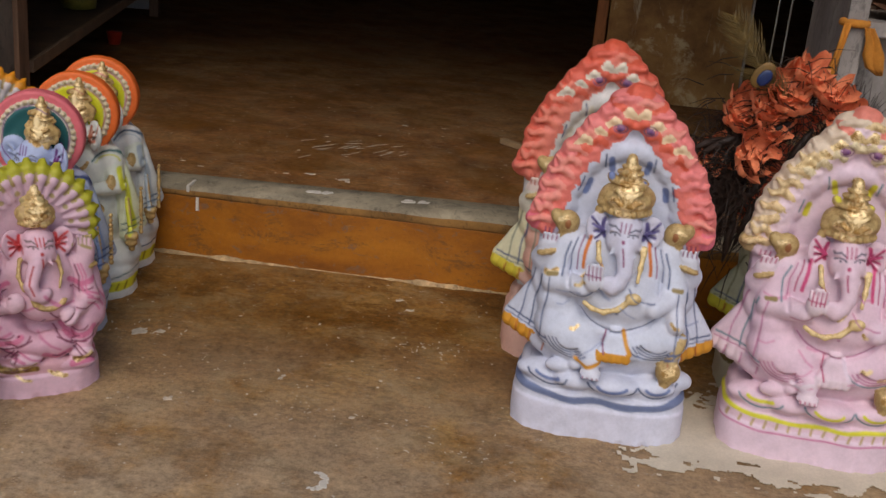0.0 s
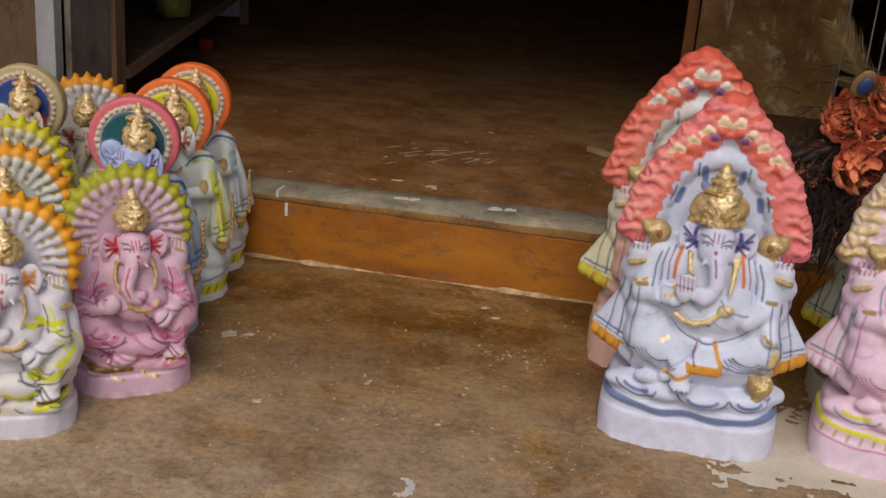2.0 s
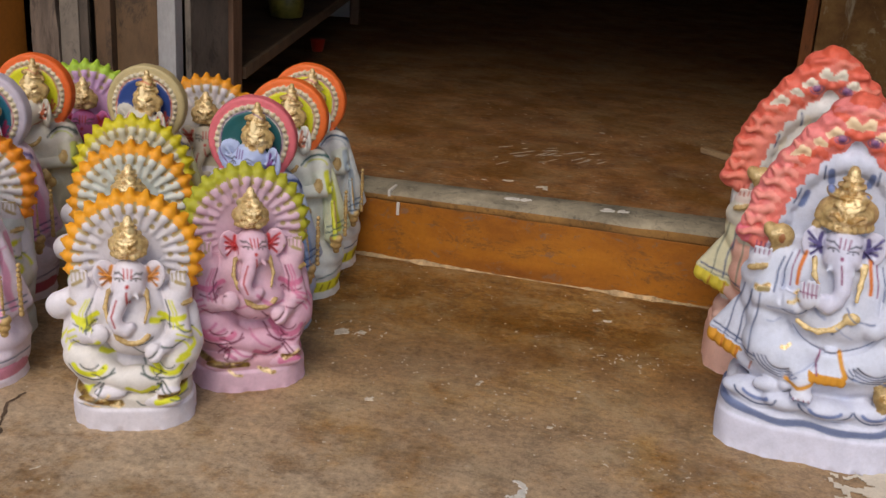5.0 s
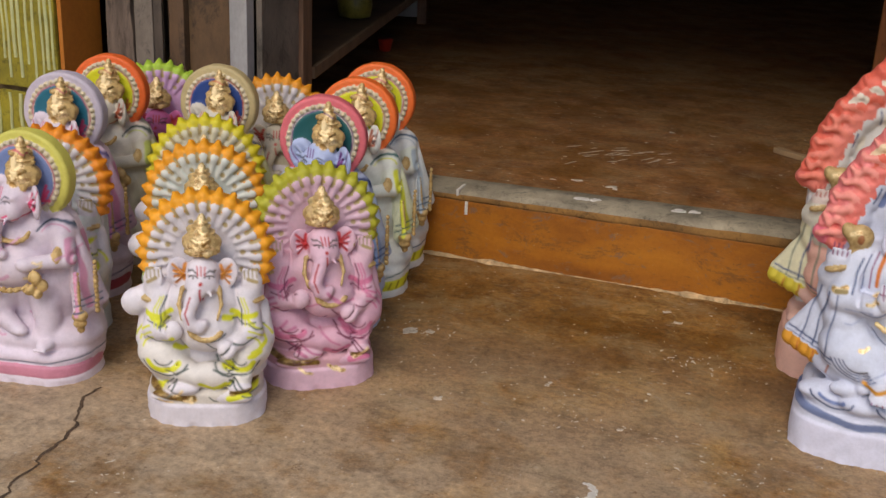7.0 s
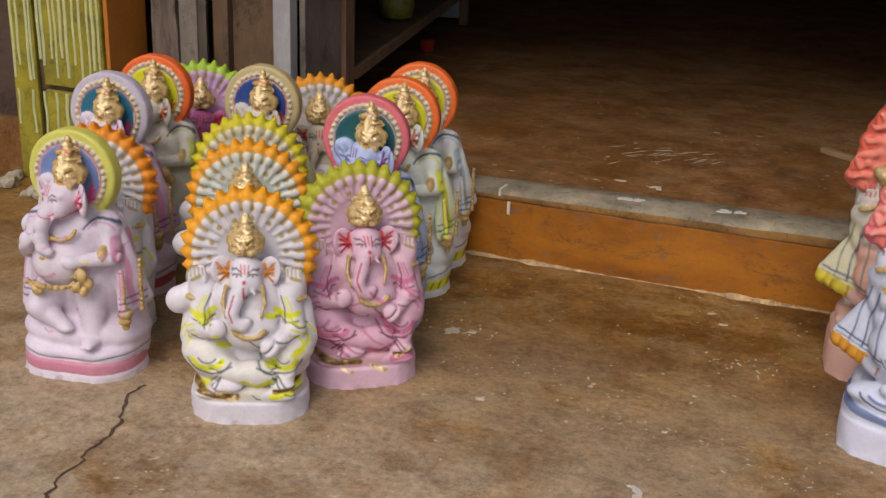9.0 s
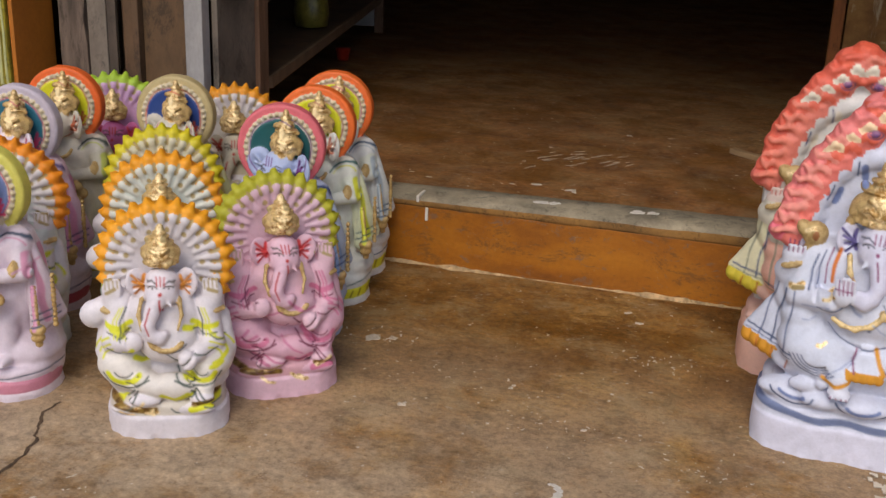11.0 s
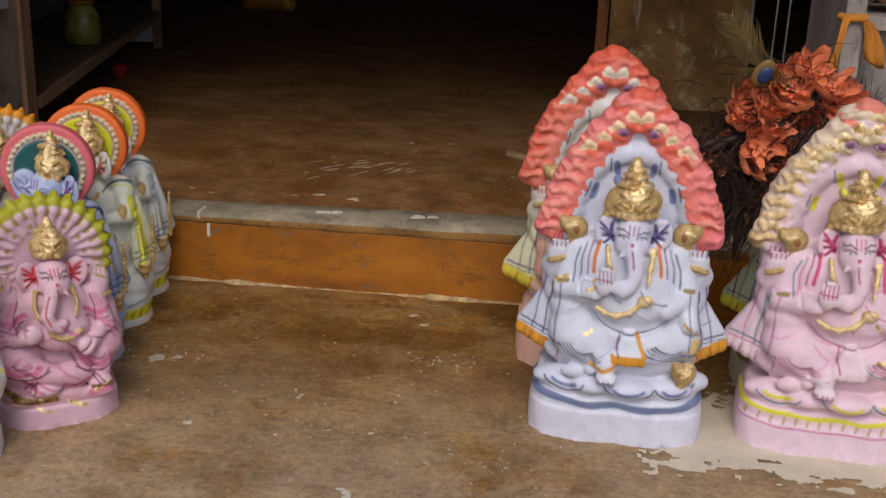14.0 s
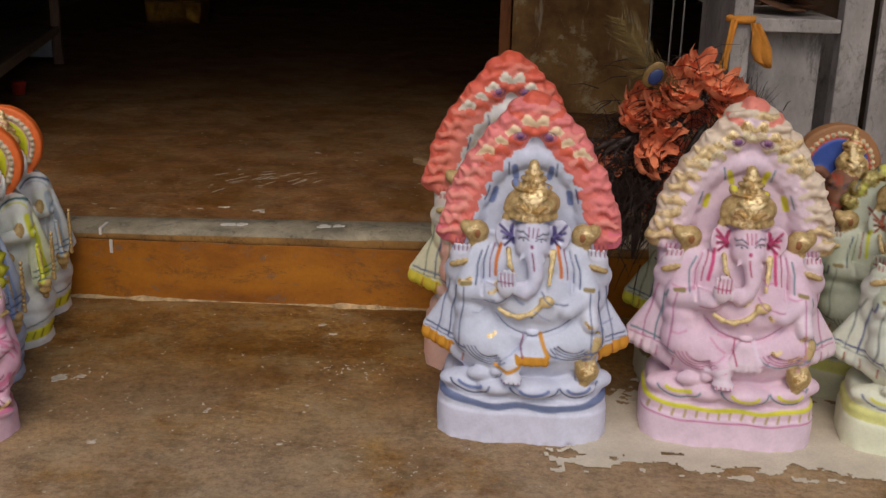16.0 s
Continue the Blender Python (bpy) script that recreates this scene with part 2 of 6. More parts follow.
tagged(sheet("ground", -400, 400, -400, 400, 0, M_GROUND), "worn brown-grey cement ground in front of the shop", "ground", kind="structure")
STEP_Y, STEP_Z = 2.38, 0.16
platform = tagged(mesh_object("floor", box(-2.9, 6, 2.40, 9.2, 0.0, STEP_Z), M_PLATFORM), "raised brown cement shop floor, worn and dusty", "floor", kind="structure")
tagged(mesh_object("step_riser", rough_box(-1.938, 4, STEP_Y - 0.010, 2.399, 0.0, 0.1445, 0.002, 0.0014, 40), M_RISER), "ochre painted riser of the shop step", "step", kind="structure")


def nosing():
    bm = bmesh.new()
    prof = [(2.40, 0.1425), (2.3705, 0.1435), (2.3695, 0.149), (2.3690, 0.157), (2.375, 0.164), (2.395, 0.1675), (2.430, 0.169), (2.468, 0.168), (2.490, 0.150)]
    rows = []
    for i in range(181):
        x = -1.938 + i * 0.022
        row = []
        for k, (y, z) in enumerate(prof):
            n1 = noise.noise(Vector((x * 9, k * 0.6, 2.0)))
            n2 = noise.noise(Vector((x * 31, k * 0.9, 5.0))) + 0.7 * noise.noise(Vector((x * 75, k * 1.3, 9.0)))
            lift = 0.010 * min(1.0, max(0.0, (x + 0.9) / 0.8))
            chip = max(0.0, noise.noise(Vector((x * 5.5, 3.0, 1.0))) - 0.25) if k in (3, 4) else 0.0
            row.append(bm.verts.new((x, y - (0.0015 if k < 3 else 0.003) * n1 - (0.0008 if k < 3 else 0.0022) * n2 + 0.016 * chip + (0.020 * min(1.0, max(0.0, (x + 0.9) / 0.8)) if k > 6 else 0), z + (0.002 * n1 + 0.0012 * n2 + lift - 0.012 * chip if 2 < k < 8 else 0))))
        rows.append(row)
    for a, b in zip(rows, rows[1:]):
        for k in range(len(prof) - 1):
            f = bm.faces.new((a[k], b[k], b[k + 1], a[k + 1]))
            f.material_index = 0 if k < 3 else 1
            f.smooth = True
    return bm


tagged(mesh_object("step_nosing", nosing(), [M_NOSE_FACE, M_NOSING]), "worn grey cement edge of the shop step", "step edge", kind="structure")


def crumbs():
    """The uneven line of old plaster where riser and ground meet."""
    bm = bmesh.new()
    rows = []
    for i in range(401):
        x = -1.93 + i * 0.01
        n1 = noise.noise(Vector((x * 3.1, 1.0, 0))) + 0.5 * noise.noise(Vector((x * 17, 4.0, 0))) + 0.3 * noise.noise(Vector((x * 60, 8.0, 0)))
        gap = noise.noise(Vector((x * 2.3, 11.0, 0))) + 0.6 * noise.noise(Vector((x * 8.0, 13.0, 0)))
        d = max(0.0, (0.004 + 0.020 * n1) * min(1.0, max(0.12, 0.75 + 1.6 * gap)))
        rows.append([bm.verts.new((x, STEP_Y - 0.008, 0.002 + d * 0.8)), bm.verts.new((x, STEP_Y - 0.010 - d * 0.7, 0.002 + d * 0.55)), bm.verts.new((x, STEP_Y - 0.010 - d * 1.5, -0.001))])
    for a, b in zip(rows, rows[1:]):
        for k in range(2):
            bm.faces.new((a[k], a[k + 1], b[k + 1], b[k])).smooth = True
    return bm


tagged(mesh_object("plaster_seam", crumbs(), M_PLASTER), "crumbling pale plaster along the foot of the step", "plaster seam", kind="structure")

# Inner walls close the room; their dark colour holds down bounced light.
for nm, b, mt, lab in (
    ("wall_west", (-3.0, -2.85, 2.62, 9.2, 0.16, 2.9), M_DARKWALL, "added inner wall, dark brown to keep the shop dim"),
    ("wall_east", (1.75, 1.9, 2.62, 9.2, 0.16, 2.9), M_DARKWALL, "added inner wall, dark brown to keep the shop dim"),
    ("wall_north", (-3.0, 1.9, 9.2, 9.35, 0.0, 2.9), M_DARKWALL, "back wall, dark brown to keep the shop dim"),
    ("facade_west", (-6.0, -2.262, 2.43, 2.62, 0.0, 3.4), M_DARKWALL, "weathered brown wall beside the shop front"),
    ("facade_east", (1.45, 6.0, 2.43, 2.62, 0.162, 3.4), M_WALL, "weathered wall beside the shop front"),
    # Unseen; its lower edge is set by how much daylight should reach inside.
    ("lintel_blocker", (-2.262, 1.45, 2.45, 2.62, 2.0, 3.4), M_WALL, "unseen wall over the shop opening that limits light inside"),
):
    tagged(mesh_object(nm, box(*b), mt), lab, "wall", kind="structure")
# Unseen overhang, added to cut sky light on the back rows and shop floor.
tagged(mesh_object("shade_slab", box(-6, 6, 1.5, 2.449, 2.30, 2.37), M_WALL), "unseen slab added to shade the shop front", "roof", kind="structure")
# Ceiling out of view, dark so that little light bounces indoors.
tagged(mesh_object("ceiling", box(-3.0, 1.9, 2.45, 9.35, 2.9, 3.05), M_DARKWALL), "unseen ceiling, dark brown to keep the shop dim", "ceiling", kind="structure")


# ---- sculpting: cast plaster figures as one blended surface each ----
class Sculpt:
    def __init__(self, lo, hi, cell):
        self.lo, self.cell = np.array(lo, float), cell
        self.n = np.ceil((np.array(hi) - self.lo) / cell).astype(int) + 1
        self.ax = [self.lo[i] + cell * np.arange(self.n[i]) for i in range(3)]
        self.D = np.full(self.n, 0.05, np.float32)
        self.prims = []

    def add(self, fn, lo, hi, tag, k=0.006, carve=False):
        m = k + 3 * self.cell
        a = np.clip(np.floor((np.array(lo) - m - self.lo) / self.cell).astype(int), 0, self.n - 1)
        b = np.clip(np.ceil((np.array(hi) + m - self.lo) / self.cell).astype(int) + 1, 1, self.n)
        if (b <= a).any():
            return
        sl = tuple(slice(i, j) for i, j in zip(a, b))
        d = fn(self.ax[0][sl[0]][:, None, None], self.ax[1][sl[1]][None, :, None], self.ax[2][sl[2]][None, None, :])
        old = self.D[sl]
        if carve:
            d = -d
            h = np.maximum(k - np.abs(old - d), 0) / k
            self.D[sl] = np.maximum(old, d) + h * h * k / 4
        else:
            h = np.maximum(k - np.abs(old - d), 0) / k
            self.D[sl] = np.minimum(old, d) - h * h * k / 4
            self.prims.append((fn, np.array(lo) - 0.006, np.array(hi) + 0.006, tag))

    def ell(self, c, r, tag, k=0.008, turn=None, carve=False, ripple=0.0, waves=3.0):
        c, r = np.array(c, float), np.array(r, float)
        m = np.array(Euler([radians(a) for a in turn]).to_matrix()) if turn else None
        big = np.full(3, r.max()) if turn else r

        def fn(x, y, z):
            p = (x - c[0], y - c[1], z - c[2])
            if m is not None:
                p = tuple(m[0, i] * p[0] + m[1, i] * p[1] + m[2, i] * p[2] for i in range(3))
            k0 = np.sqrt((p[0] / r[0]) ** 2 + (p[1] / r[1]) ** 2 + (p[2] / r[2]) ** 2) + 1e-6
            k1 = np.sqrt((p[0] / r[0] ** 2) ** 2 + (p[1] / r[1] ** 2) ** 2 + (p[2] / r[2] ** 2) ** 2) + 1e-6
            d = k0 * (k0 - 1) / k1
            if ripple:
                q = np.sqrt((p[0] / r[0]) ** 2 + (p[2] / r[2]) ** 2)
                ang = np.arctan2(p[2] + 0 * p[0], p[0] + 0 * p[2])
                d = d + ripple * np.sin(q * waves * 6.283 + ang * 2)
            return d

        self.add(fn, c - big, c + big, tag, k, carve)

    def cap(self, a, b, ra, rb, tag, k=0.008, carve=False):
        a, b = np.array(a, float), np.array(b, float)
        ab = b - a
        l2 = ab @ ab + 1e-12

        def fn(x, y, z):
            t = np.clip(((x - a[0]) * ab[0] + (y - a[1]) * ab[1] + (z - a[2]) * ab[2]) / l2, 0, 1)
            return np.sqrt((x - a[0] - t * ab[0]) ** 2 + (y - a[1] - t * ab[1]) ** 2 + (z - a[2] - t * ab[2]) ** 2) - (ra + (rb - ra) * t)

        r = max(ra, rb)
        self.add(fn, np.minimum(a, b) - r, np.maximum(a, b) + r, tag, k, carve)

    def path(self, pts, r0, r1, tag, k=0.006, carve=False):
        n = len(pts) - 1
        for i in range(n):
            self.cap(pts[i], pts[i + 1], r0 + (r1 - r0) * i / n, r0 + (r1 - r0) * (i + 1) / n, tag, k, carve)

    def slab(self, c, hx, hy, z0, z1, tag, corner=0.05, edge=0.008, k=0.006, wave=0.0):
        """An upright block with a rounded outline; wave scallops its front."""
        def fn(x, y, z):
            qx, qy = np.abs(x - c[0]) - hx + corner, np.abs(y - c[1]) - hy + corner
            d2 = np.sqrt(np.maximum(qx, 0) ** 2 + np.maximum(qy, 0) ** 2) + np.minimum(np.maximum(qx, qy), 0) - corner
            if wave:
                d2 = d2 + wave * np.cos((x - c[0]) / hx * 9.4)
            dz = np.abs(z - (z0 + z1) / 2) - (z1 - z0) / 2 + edge
            d2 = d2 + edge
            return np.sqrt(np.maximum(d2, 0) ** 2 + np.maximum(dz, 0) ** 2) + np.minimum(np.maximum(d2, dz), 0) - edge

        self.add(fn, (c[0] - hx, c[1] - hy, z0), (c[0] + hx, c[1] + hy, z1), tag, k)

    def plate(self, y0, y1, zs, ws, tag, edge=0.012, k=0.006, lean=0.0):
        """An upright plate whose half width follows its height."""
        zs, ws = np.array(zs), np.array(ws)

        def fn(x, y, z):
            dx = (np.abs(x) - np.interp(z, zs, ws)) * 0.8 + edge
            dz = np.maximum(zs[0] - z, z - zs[-1]) + edge
            yc = (y0 + y1) / 2 + lean * (z - zs[0])
            dy = np.abs(y - yc) - (y1 - y0) / 2 + edge
            d = np.maximum(dx, dz)
            return np.sqrt(np.maximum(d, 0) ** 2 + np.maximum(dy, 0) ** 2) + np.minimum(np.maximum(d, dy), 0) - edge

        ext = abs(lean) * (zs[-1] - zs[0])
        self.add(fn, (-ws.max(), y0 - ext, zs[0]), (ws.max(), y1 + ext, zs[-1]), tag, k)

    def surface(self):
        """Surface nets over the field: points and quads."""
        D, s = self.D, self.D < 0
        c = [D[i:D.shape[0] - 1 + i, j:D.shape[1] - 1 + j, k:D.shape[2] - 1 + k] for i in (0, 1) for j in (0, 1) for k in (0, 1)]
        inside = sum((v < 0).astype(np.int8) for v in c)
        cells = np.argwhere((inside > 0) & (inside < 8))
        ids = np.full(inside.shape, -1, np.int64)
        ids[tuple(cells.T)] = np.arange(len(cells))
        val = np.stack([v[tuple(cells.T)] for v in c], 1)
        corner = np.array([(i, j, k) for i in (0, 1) for j in (0, 1) for k in (0, 1)], float)
        tot, cnt = np.zeros((len(cells), 3)), np.zeros(len(cells))
        for a in range(8):
            for b in range(a + 1, 8):
                if np.abs(corner[a] - corner[b]).sum() == 1:
                    va, vb = val[:, a], val[:, b]
                    hit = (va < 0) != (vb < 0)
                    t = np.where(hit, va / np.where(hit, va - vb, 1), 0)
                    tot += np.where(hit[:, None], corner[a] + t[:, None] * (corner[b] - corner[a]), 0)
                    cnt += hit
        pts = self.lo + self.cell * (cells + tot / cnt[:, None])
        quads = []
        for axis in range(3):
            lo_s = [slice(1, -1)] * 3
            lo_s[axis] = slice(0, -1)
            hi_s = list(lo_s)
            hi_s[axis] = slice(1, None)
            a, b = s[tuple(lo_s)], s[tuple(hi_s)]
            e = np.argwhere(a != b)
            flip = a[tuple(e.T)]
            e = e + [0 if i == axis else 1 for i in range(3)]
            u, v = [(1, 2), (2, 0), (0, 1)][axis]
            du, dv = np.eye(3, dtype=int)[u], np.eye(3, dtype=int)[v]
            q = np.stack([ids[tuple((e - o).T)] for o in (du + dv, dv, 0 * du, du)], 1)
            quads.append(np.where(flip[:, None], q, q[:, ::-1]))
        quads = np.concatenate(quads)
        return pts, quads[(quads >= 0).all(1)]

    def engrave(self, lines, depth=0.0013, wide=0.0024, deep=0.03):
        """Cuts shallow grooves along lines drawn on the front."""
        gx, gz = np.meshgrid(self.ax[0], self.ax[2], indexing="ij")
        cut = np.zeros_like(gx)
        for pts in lines:
            d = np.full(gx.shape, 9.0)
            for a, b in zip(pts, pts[1:]):
                ab = (b[0] - a[0], b[1] - a[1])
                t = np.clip(((gx - a[0]) * ab[0] + (gz - a[1]) * ab[1]) / (ab[0] ** 2 + ab[1] ** 2 + 1e-12), 0, 1)
                d = np.minimum(d, np.hypot(gx - a[0] - t * ab[0], gz - a[1] - t * ab[1]))
            cut = np.maximum(cut, np.exp(-(d / wide) ** 2) - 0.35 * np.exp(-((d - 2 * wide) / wide) ** 2))
        n = int(np.searchsorted(self.ax[1], deep))
        self.D[:, :n, :] += (depth * cut)[:, None, :].astype(np.float32)
        return self

    def cast(self):
        x, y, z = self.ax[0][:, None, None], self.ax[1][None, :, None], self.ax[2][None, None, :]
        self.D += (0.0005 * np.sin(x * 71 + 2 * np.sin(z * 53)) * np.sin(z * 63 + 2 * np.sin(x * 47)) + 0.0003 * np.sin(x * 190 + y * 130) * np.sin(z * 170 + y * 90)).astype(np.float32)
        self.D += (0.004 * np.exp(-np.abs(z - 0.001) / 0.004) * (np.sin(x * 140 + 3 * np.sin(y * 60)) * 0.5 + 0.3 * np.sin(x * 320))).astype(np.float32)
        self.pts, self.quads = self.surface()
        p = self.pts
        q = self.quads
        nrm = np.cross(p[q[:, 2]] - p[q[:, 0]], p[q[:, 3]] - p[q[:, 1]])
        vn = np.zeros_like(p)
        for i in range(4):
            np.add.at(vn, q[:, i], nrm)
        self.normal = vn / (np.linalg.norm(vn, axis=1, keepdims=True) + 1e-12)
        best, self.tag = np.full(len(p), 9.0), np.zeros(len(p), int)
        self.tags = sorted({t for *_, t in self.prims})
        for fn, lo, hi, tag in self.prims:
            m = ((p >= lo) & (p <= hi)).all(1)
            if m.any():
                d = fn(p[m, 0], p[m, 1], p[m, 2])
                idx = np.nonzero(m)[0][d < best[m]]
                best[idx] = d[d < best[m]]
                self.tag[idx] = self.tags.index(tag)
        self.D = None
        return self

    def figure(self, name, colours, strokes=(), seed=0):
        """One painted copy. colours: tag to (hex, gold); strokes: (points in x and z, half width, hex, gold, deepest y)."""
        p = self.pts
        table = np.array([(*lin(colours.get(t, colours["body"])[:6]), {"g": 1.0, "h": 0.5}.get(colours.get(t, colours["body"])[6:], 0.0)) for t in self.tags])
        rgba = table[self.tag]
        wob = 0.0012 * np.stack([np.sin(p[:, 2] * 90 + seed + p[:, 0] * 40), np.cos(p[:, 0] * 80 + seed * 2 + p[:, 2] * 60)], 1)
        xz = p[:, [0, 2]] + wob
        front = self.normal[:, 1] < 0.25
        for pts, half, hexa, deep in strokes:
            d = np.full(len(p), 9.0)
            pts = np.array(pts, float)
            if len(pts) == 1:
                d = np.linalg.norm(xz - pts[0], axis=1)
            for a, b in zip(pts, pts[1:]):
                ab = b - a
                t = np.clip((xz - a) @ ab / (ab @ ab + 1e-12), 0, 1)
                d = np.minimum(d, np.linalg.norm(xz - a - t[:, None] * ab, axis=1))
            half = max(half, 0.0011)
            m = np.clip((half + 0.0012 - d) / 0.0024, 0, 1) * (front & (p[:, 1] < deep))
            rgba = rgba * (1 - m[:, None]) + np.array((*lin(hexa[:6]), 1.0 if hexa.endswith("g") else 0.0)) * m[:, None]
        me = bpy.data.meshes.new(name)
        me.vertices.add(len(p))
        me.vertices.foreach_set("co", p.astype(np.float32).ravel())
        me.loops.add(len(self.quads) * 4)
        me.loops.foreach_set("vertex_index", self.quads.astype(np.int32).ravel())
        me.polygons.add(len(self.quads))
        me.polygons.foreach_set("loop_start", np.arange(0, len(self.quads) * 4, 4, dtype=np.int32))
        me.update(calc_edges=True)
        me.polygons.foreach_set("use_smooth", np.ones(len(self.quads), bool))
        layer = me.color_attributes.new("paint", "FLOAT_COLOR", "POINT")
        layer.data.foreach_set("color", rgba.astype(np.float32).ravel())
        me.materials.append(M_IDOL)
        return me


def place_statue(mesh, x, y, turn, label, group, scale=1.0, z=0.0):
    ob = new("statue", mesh)
    ob.matrix_world = pose(x, y, z, 0, 0, turn) @ Matrix.Scale(scale, 4)
    return tagged(ob, label, "statue", group)


def arc(cx, cz, rx, rz, a0, a1, n=10):
    return [(cx + rx * math.cos(radians(a0 + (a1 - a0) * i / n)), cz + rz * math.sin(radians(a0 + (a1 - a0) * i / n))) for i in range(n + 1)]


def head(s, cx, cy, cz, r, trunk, ear=1.0, yaw=0.0):
    """A small elephant head with fanned ears; yaw turns it, the trunk follows the given points."""
    cw, sw = math.cos(radians(yaw)), math.sin(radians(yaw))

    def at(dx, dy, dz):
        return (cx + (dx * cw - dy * sw) * r, cy + (dx * sw + dy * cw) * r, cz + dz * r)

    s.ell((cx, cy, cz + r * 0.1), (r * 0.98, r * 0.95, r * 0.98), "face", 0.010)
    for sx in (-1, 1):
        s.ell(at(sx * 0.46, -0.62, -0.42), (r * 0.42, r * 0.42, r * 0.55), "face", 0.012)
        s.ell(at(sx * 0.5, -0.72, 0.32), (r * 0.3, r * 0.22, r * 0.12), "face", 0.008)
        s.ell(at(sx * 1.42 * ear, 0.15, 0.05), (r * 0.72, r * 0.22, r * 0.95), "face", 0.006, (0, sx * 12, yaw + sx * -24))
        s.ell(at(sx * 1.45 * ear, -0.12, 0.08), (r * 0.46, r * 0.2, r * 0.66), "ear", 0.004, (0, sx * 12, yaw + sx * -24), True)
        for k in range(3):
            s.cap(at(sx * 1.1 * ear, -0.02, 0.0), at(sx * (1.72 - 0.1 * k) * ear, -0.05, 0.62 - 0.5 * k), r * 0.06, r * 0.09, "ear", 0.003)
        s.cap(at(sx * 0.42, -0.95, -0.72), at(sx * 0.66, -1.3, -0.95), r * 0.14, r * 0.06, "body", 0.004)
    s.path([at(0, -0.7, -0.1)] + trunk, r * 0.42, r * 0.25, "face", 0.009)


def crown(s, cx, cy, cz, r, h, tag="gold", lumps=0):
    """An onion-shaped crown: brow band, swelling bowl with raised scrolls, ringed spire and knob."""
    s.slab((cx, cy), r * 0.8, r * 0.72, cz - r * 0.42, cz - r * 0.12, tag, r * 0.7, r * 0.08, 0.003)
    s.ell((cx, cy, cz + r * 0.15), (r, r * 0.8, r * 0.62), tag, 0.005)
    s.cap((cx, cy, cz + r * 0.4), (cx, cy, cz + h * 0.9), r * 0.68, r * 0.22, tag, 0.006)
    s.ell((cx, cy, cz + h), (r * 0.2, r * 0.2, r * 0.26), tag, 0.004)
    for f, q in ((0.5, 0.68), (0.72, 0.48), (0.86, 0.36)):
        s.slab((cx, cy), r * q, r * q * 0.92, cz + h * f - r * 0.05, cz + h * f + r * 0.05, tag, r * q * 0.85, r * 0.04, 0.003)
    for i in range(9):
        a = radians(-80 + 20 * i)
        s.ell((cx + math.sin(a) * r * 0.84, cy - math.cos(a) * r * 0.76, cz - r * 0.27), (r * 0.11, r * 0.09, r * 0.13), tag, 0.002)
    for sx in (-1, 1):
        for k in range(2):
            s.path([(cx + sx * r * x, cy - r * y, cz + r * z) for x, y, z in ((0.18, 0.86, 0.02 + 0.4 * k), (0.42, 0.76, 0.2 + 0.36 * k), (0.66 - 0.2 * k, 0.58, 0.1 + 0.4 * k))], r * 0.1, r * 0.07, tag, 0.003)
    s.ell((cx, cy - r * 0.82, cz + r * 0.2), (r * 0.2, r * 0.14, r * 0.36), tag, 0.003)
    rr = random.Random(int(r * 10000))
    for i in range(lumps):
        a, f = radians(rr.uniform(-85, 85)), rr.uniform(-0.25, 0.8)
        q = r * (0.95 - 0.55 * max(0.0, f))
        s.ell((cx + math.sin(a) * q, cy - math.cos(a) * q * 0.8, cz + h * f), (r * rr.uniform(0.12, 0.24), r * 0.14, r * rr.uniform(0.1, 0.2)), tag, 0.003, (0, rr.uniform(-70, 70), 0))


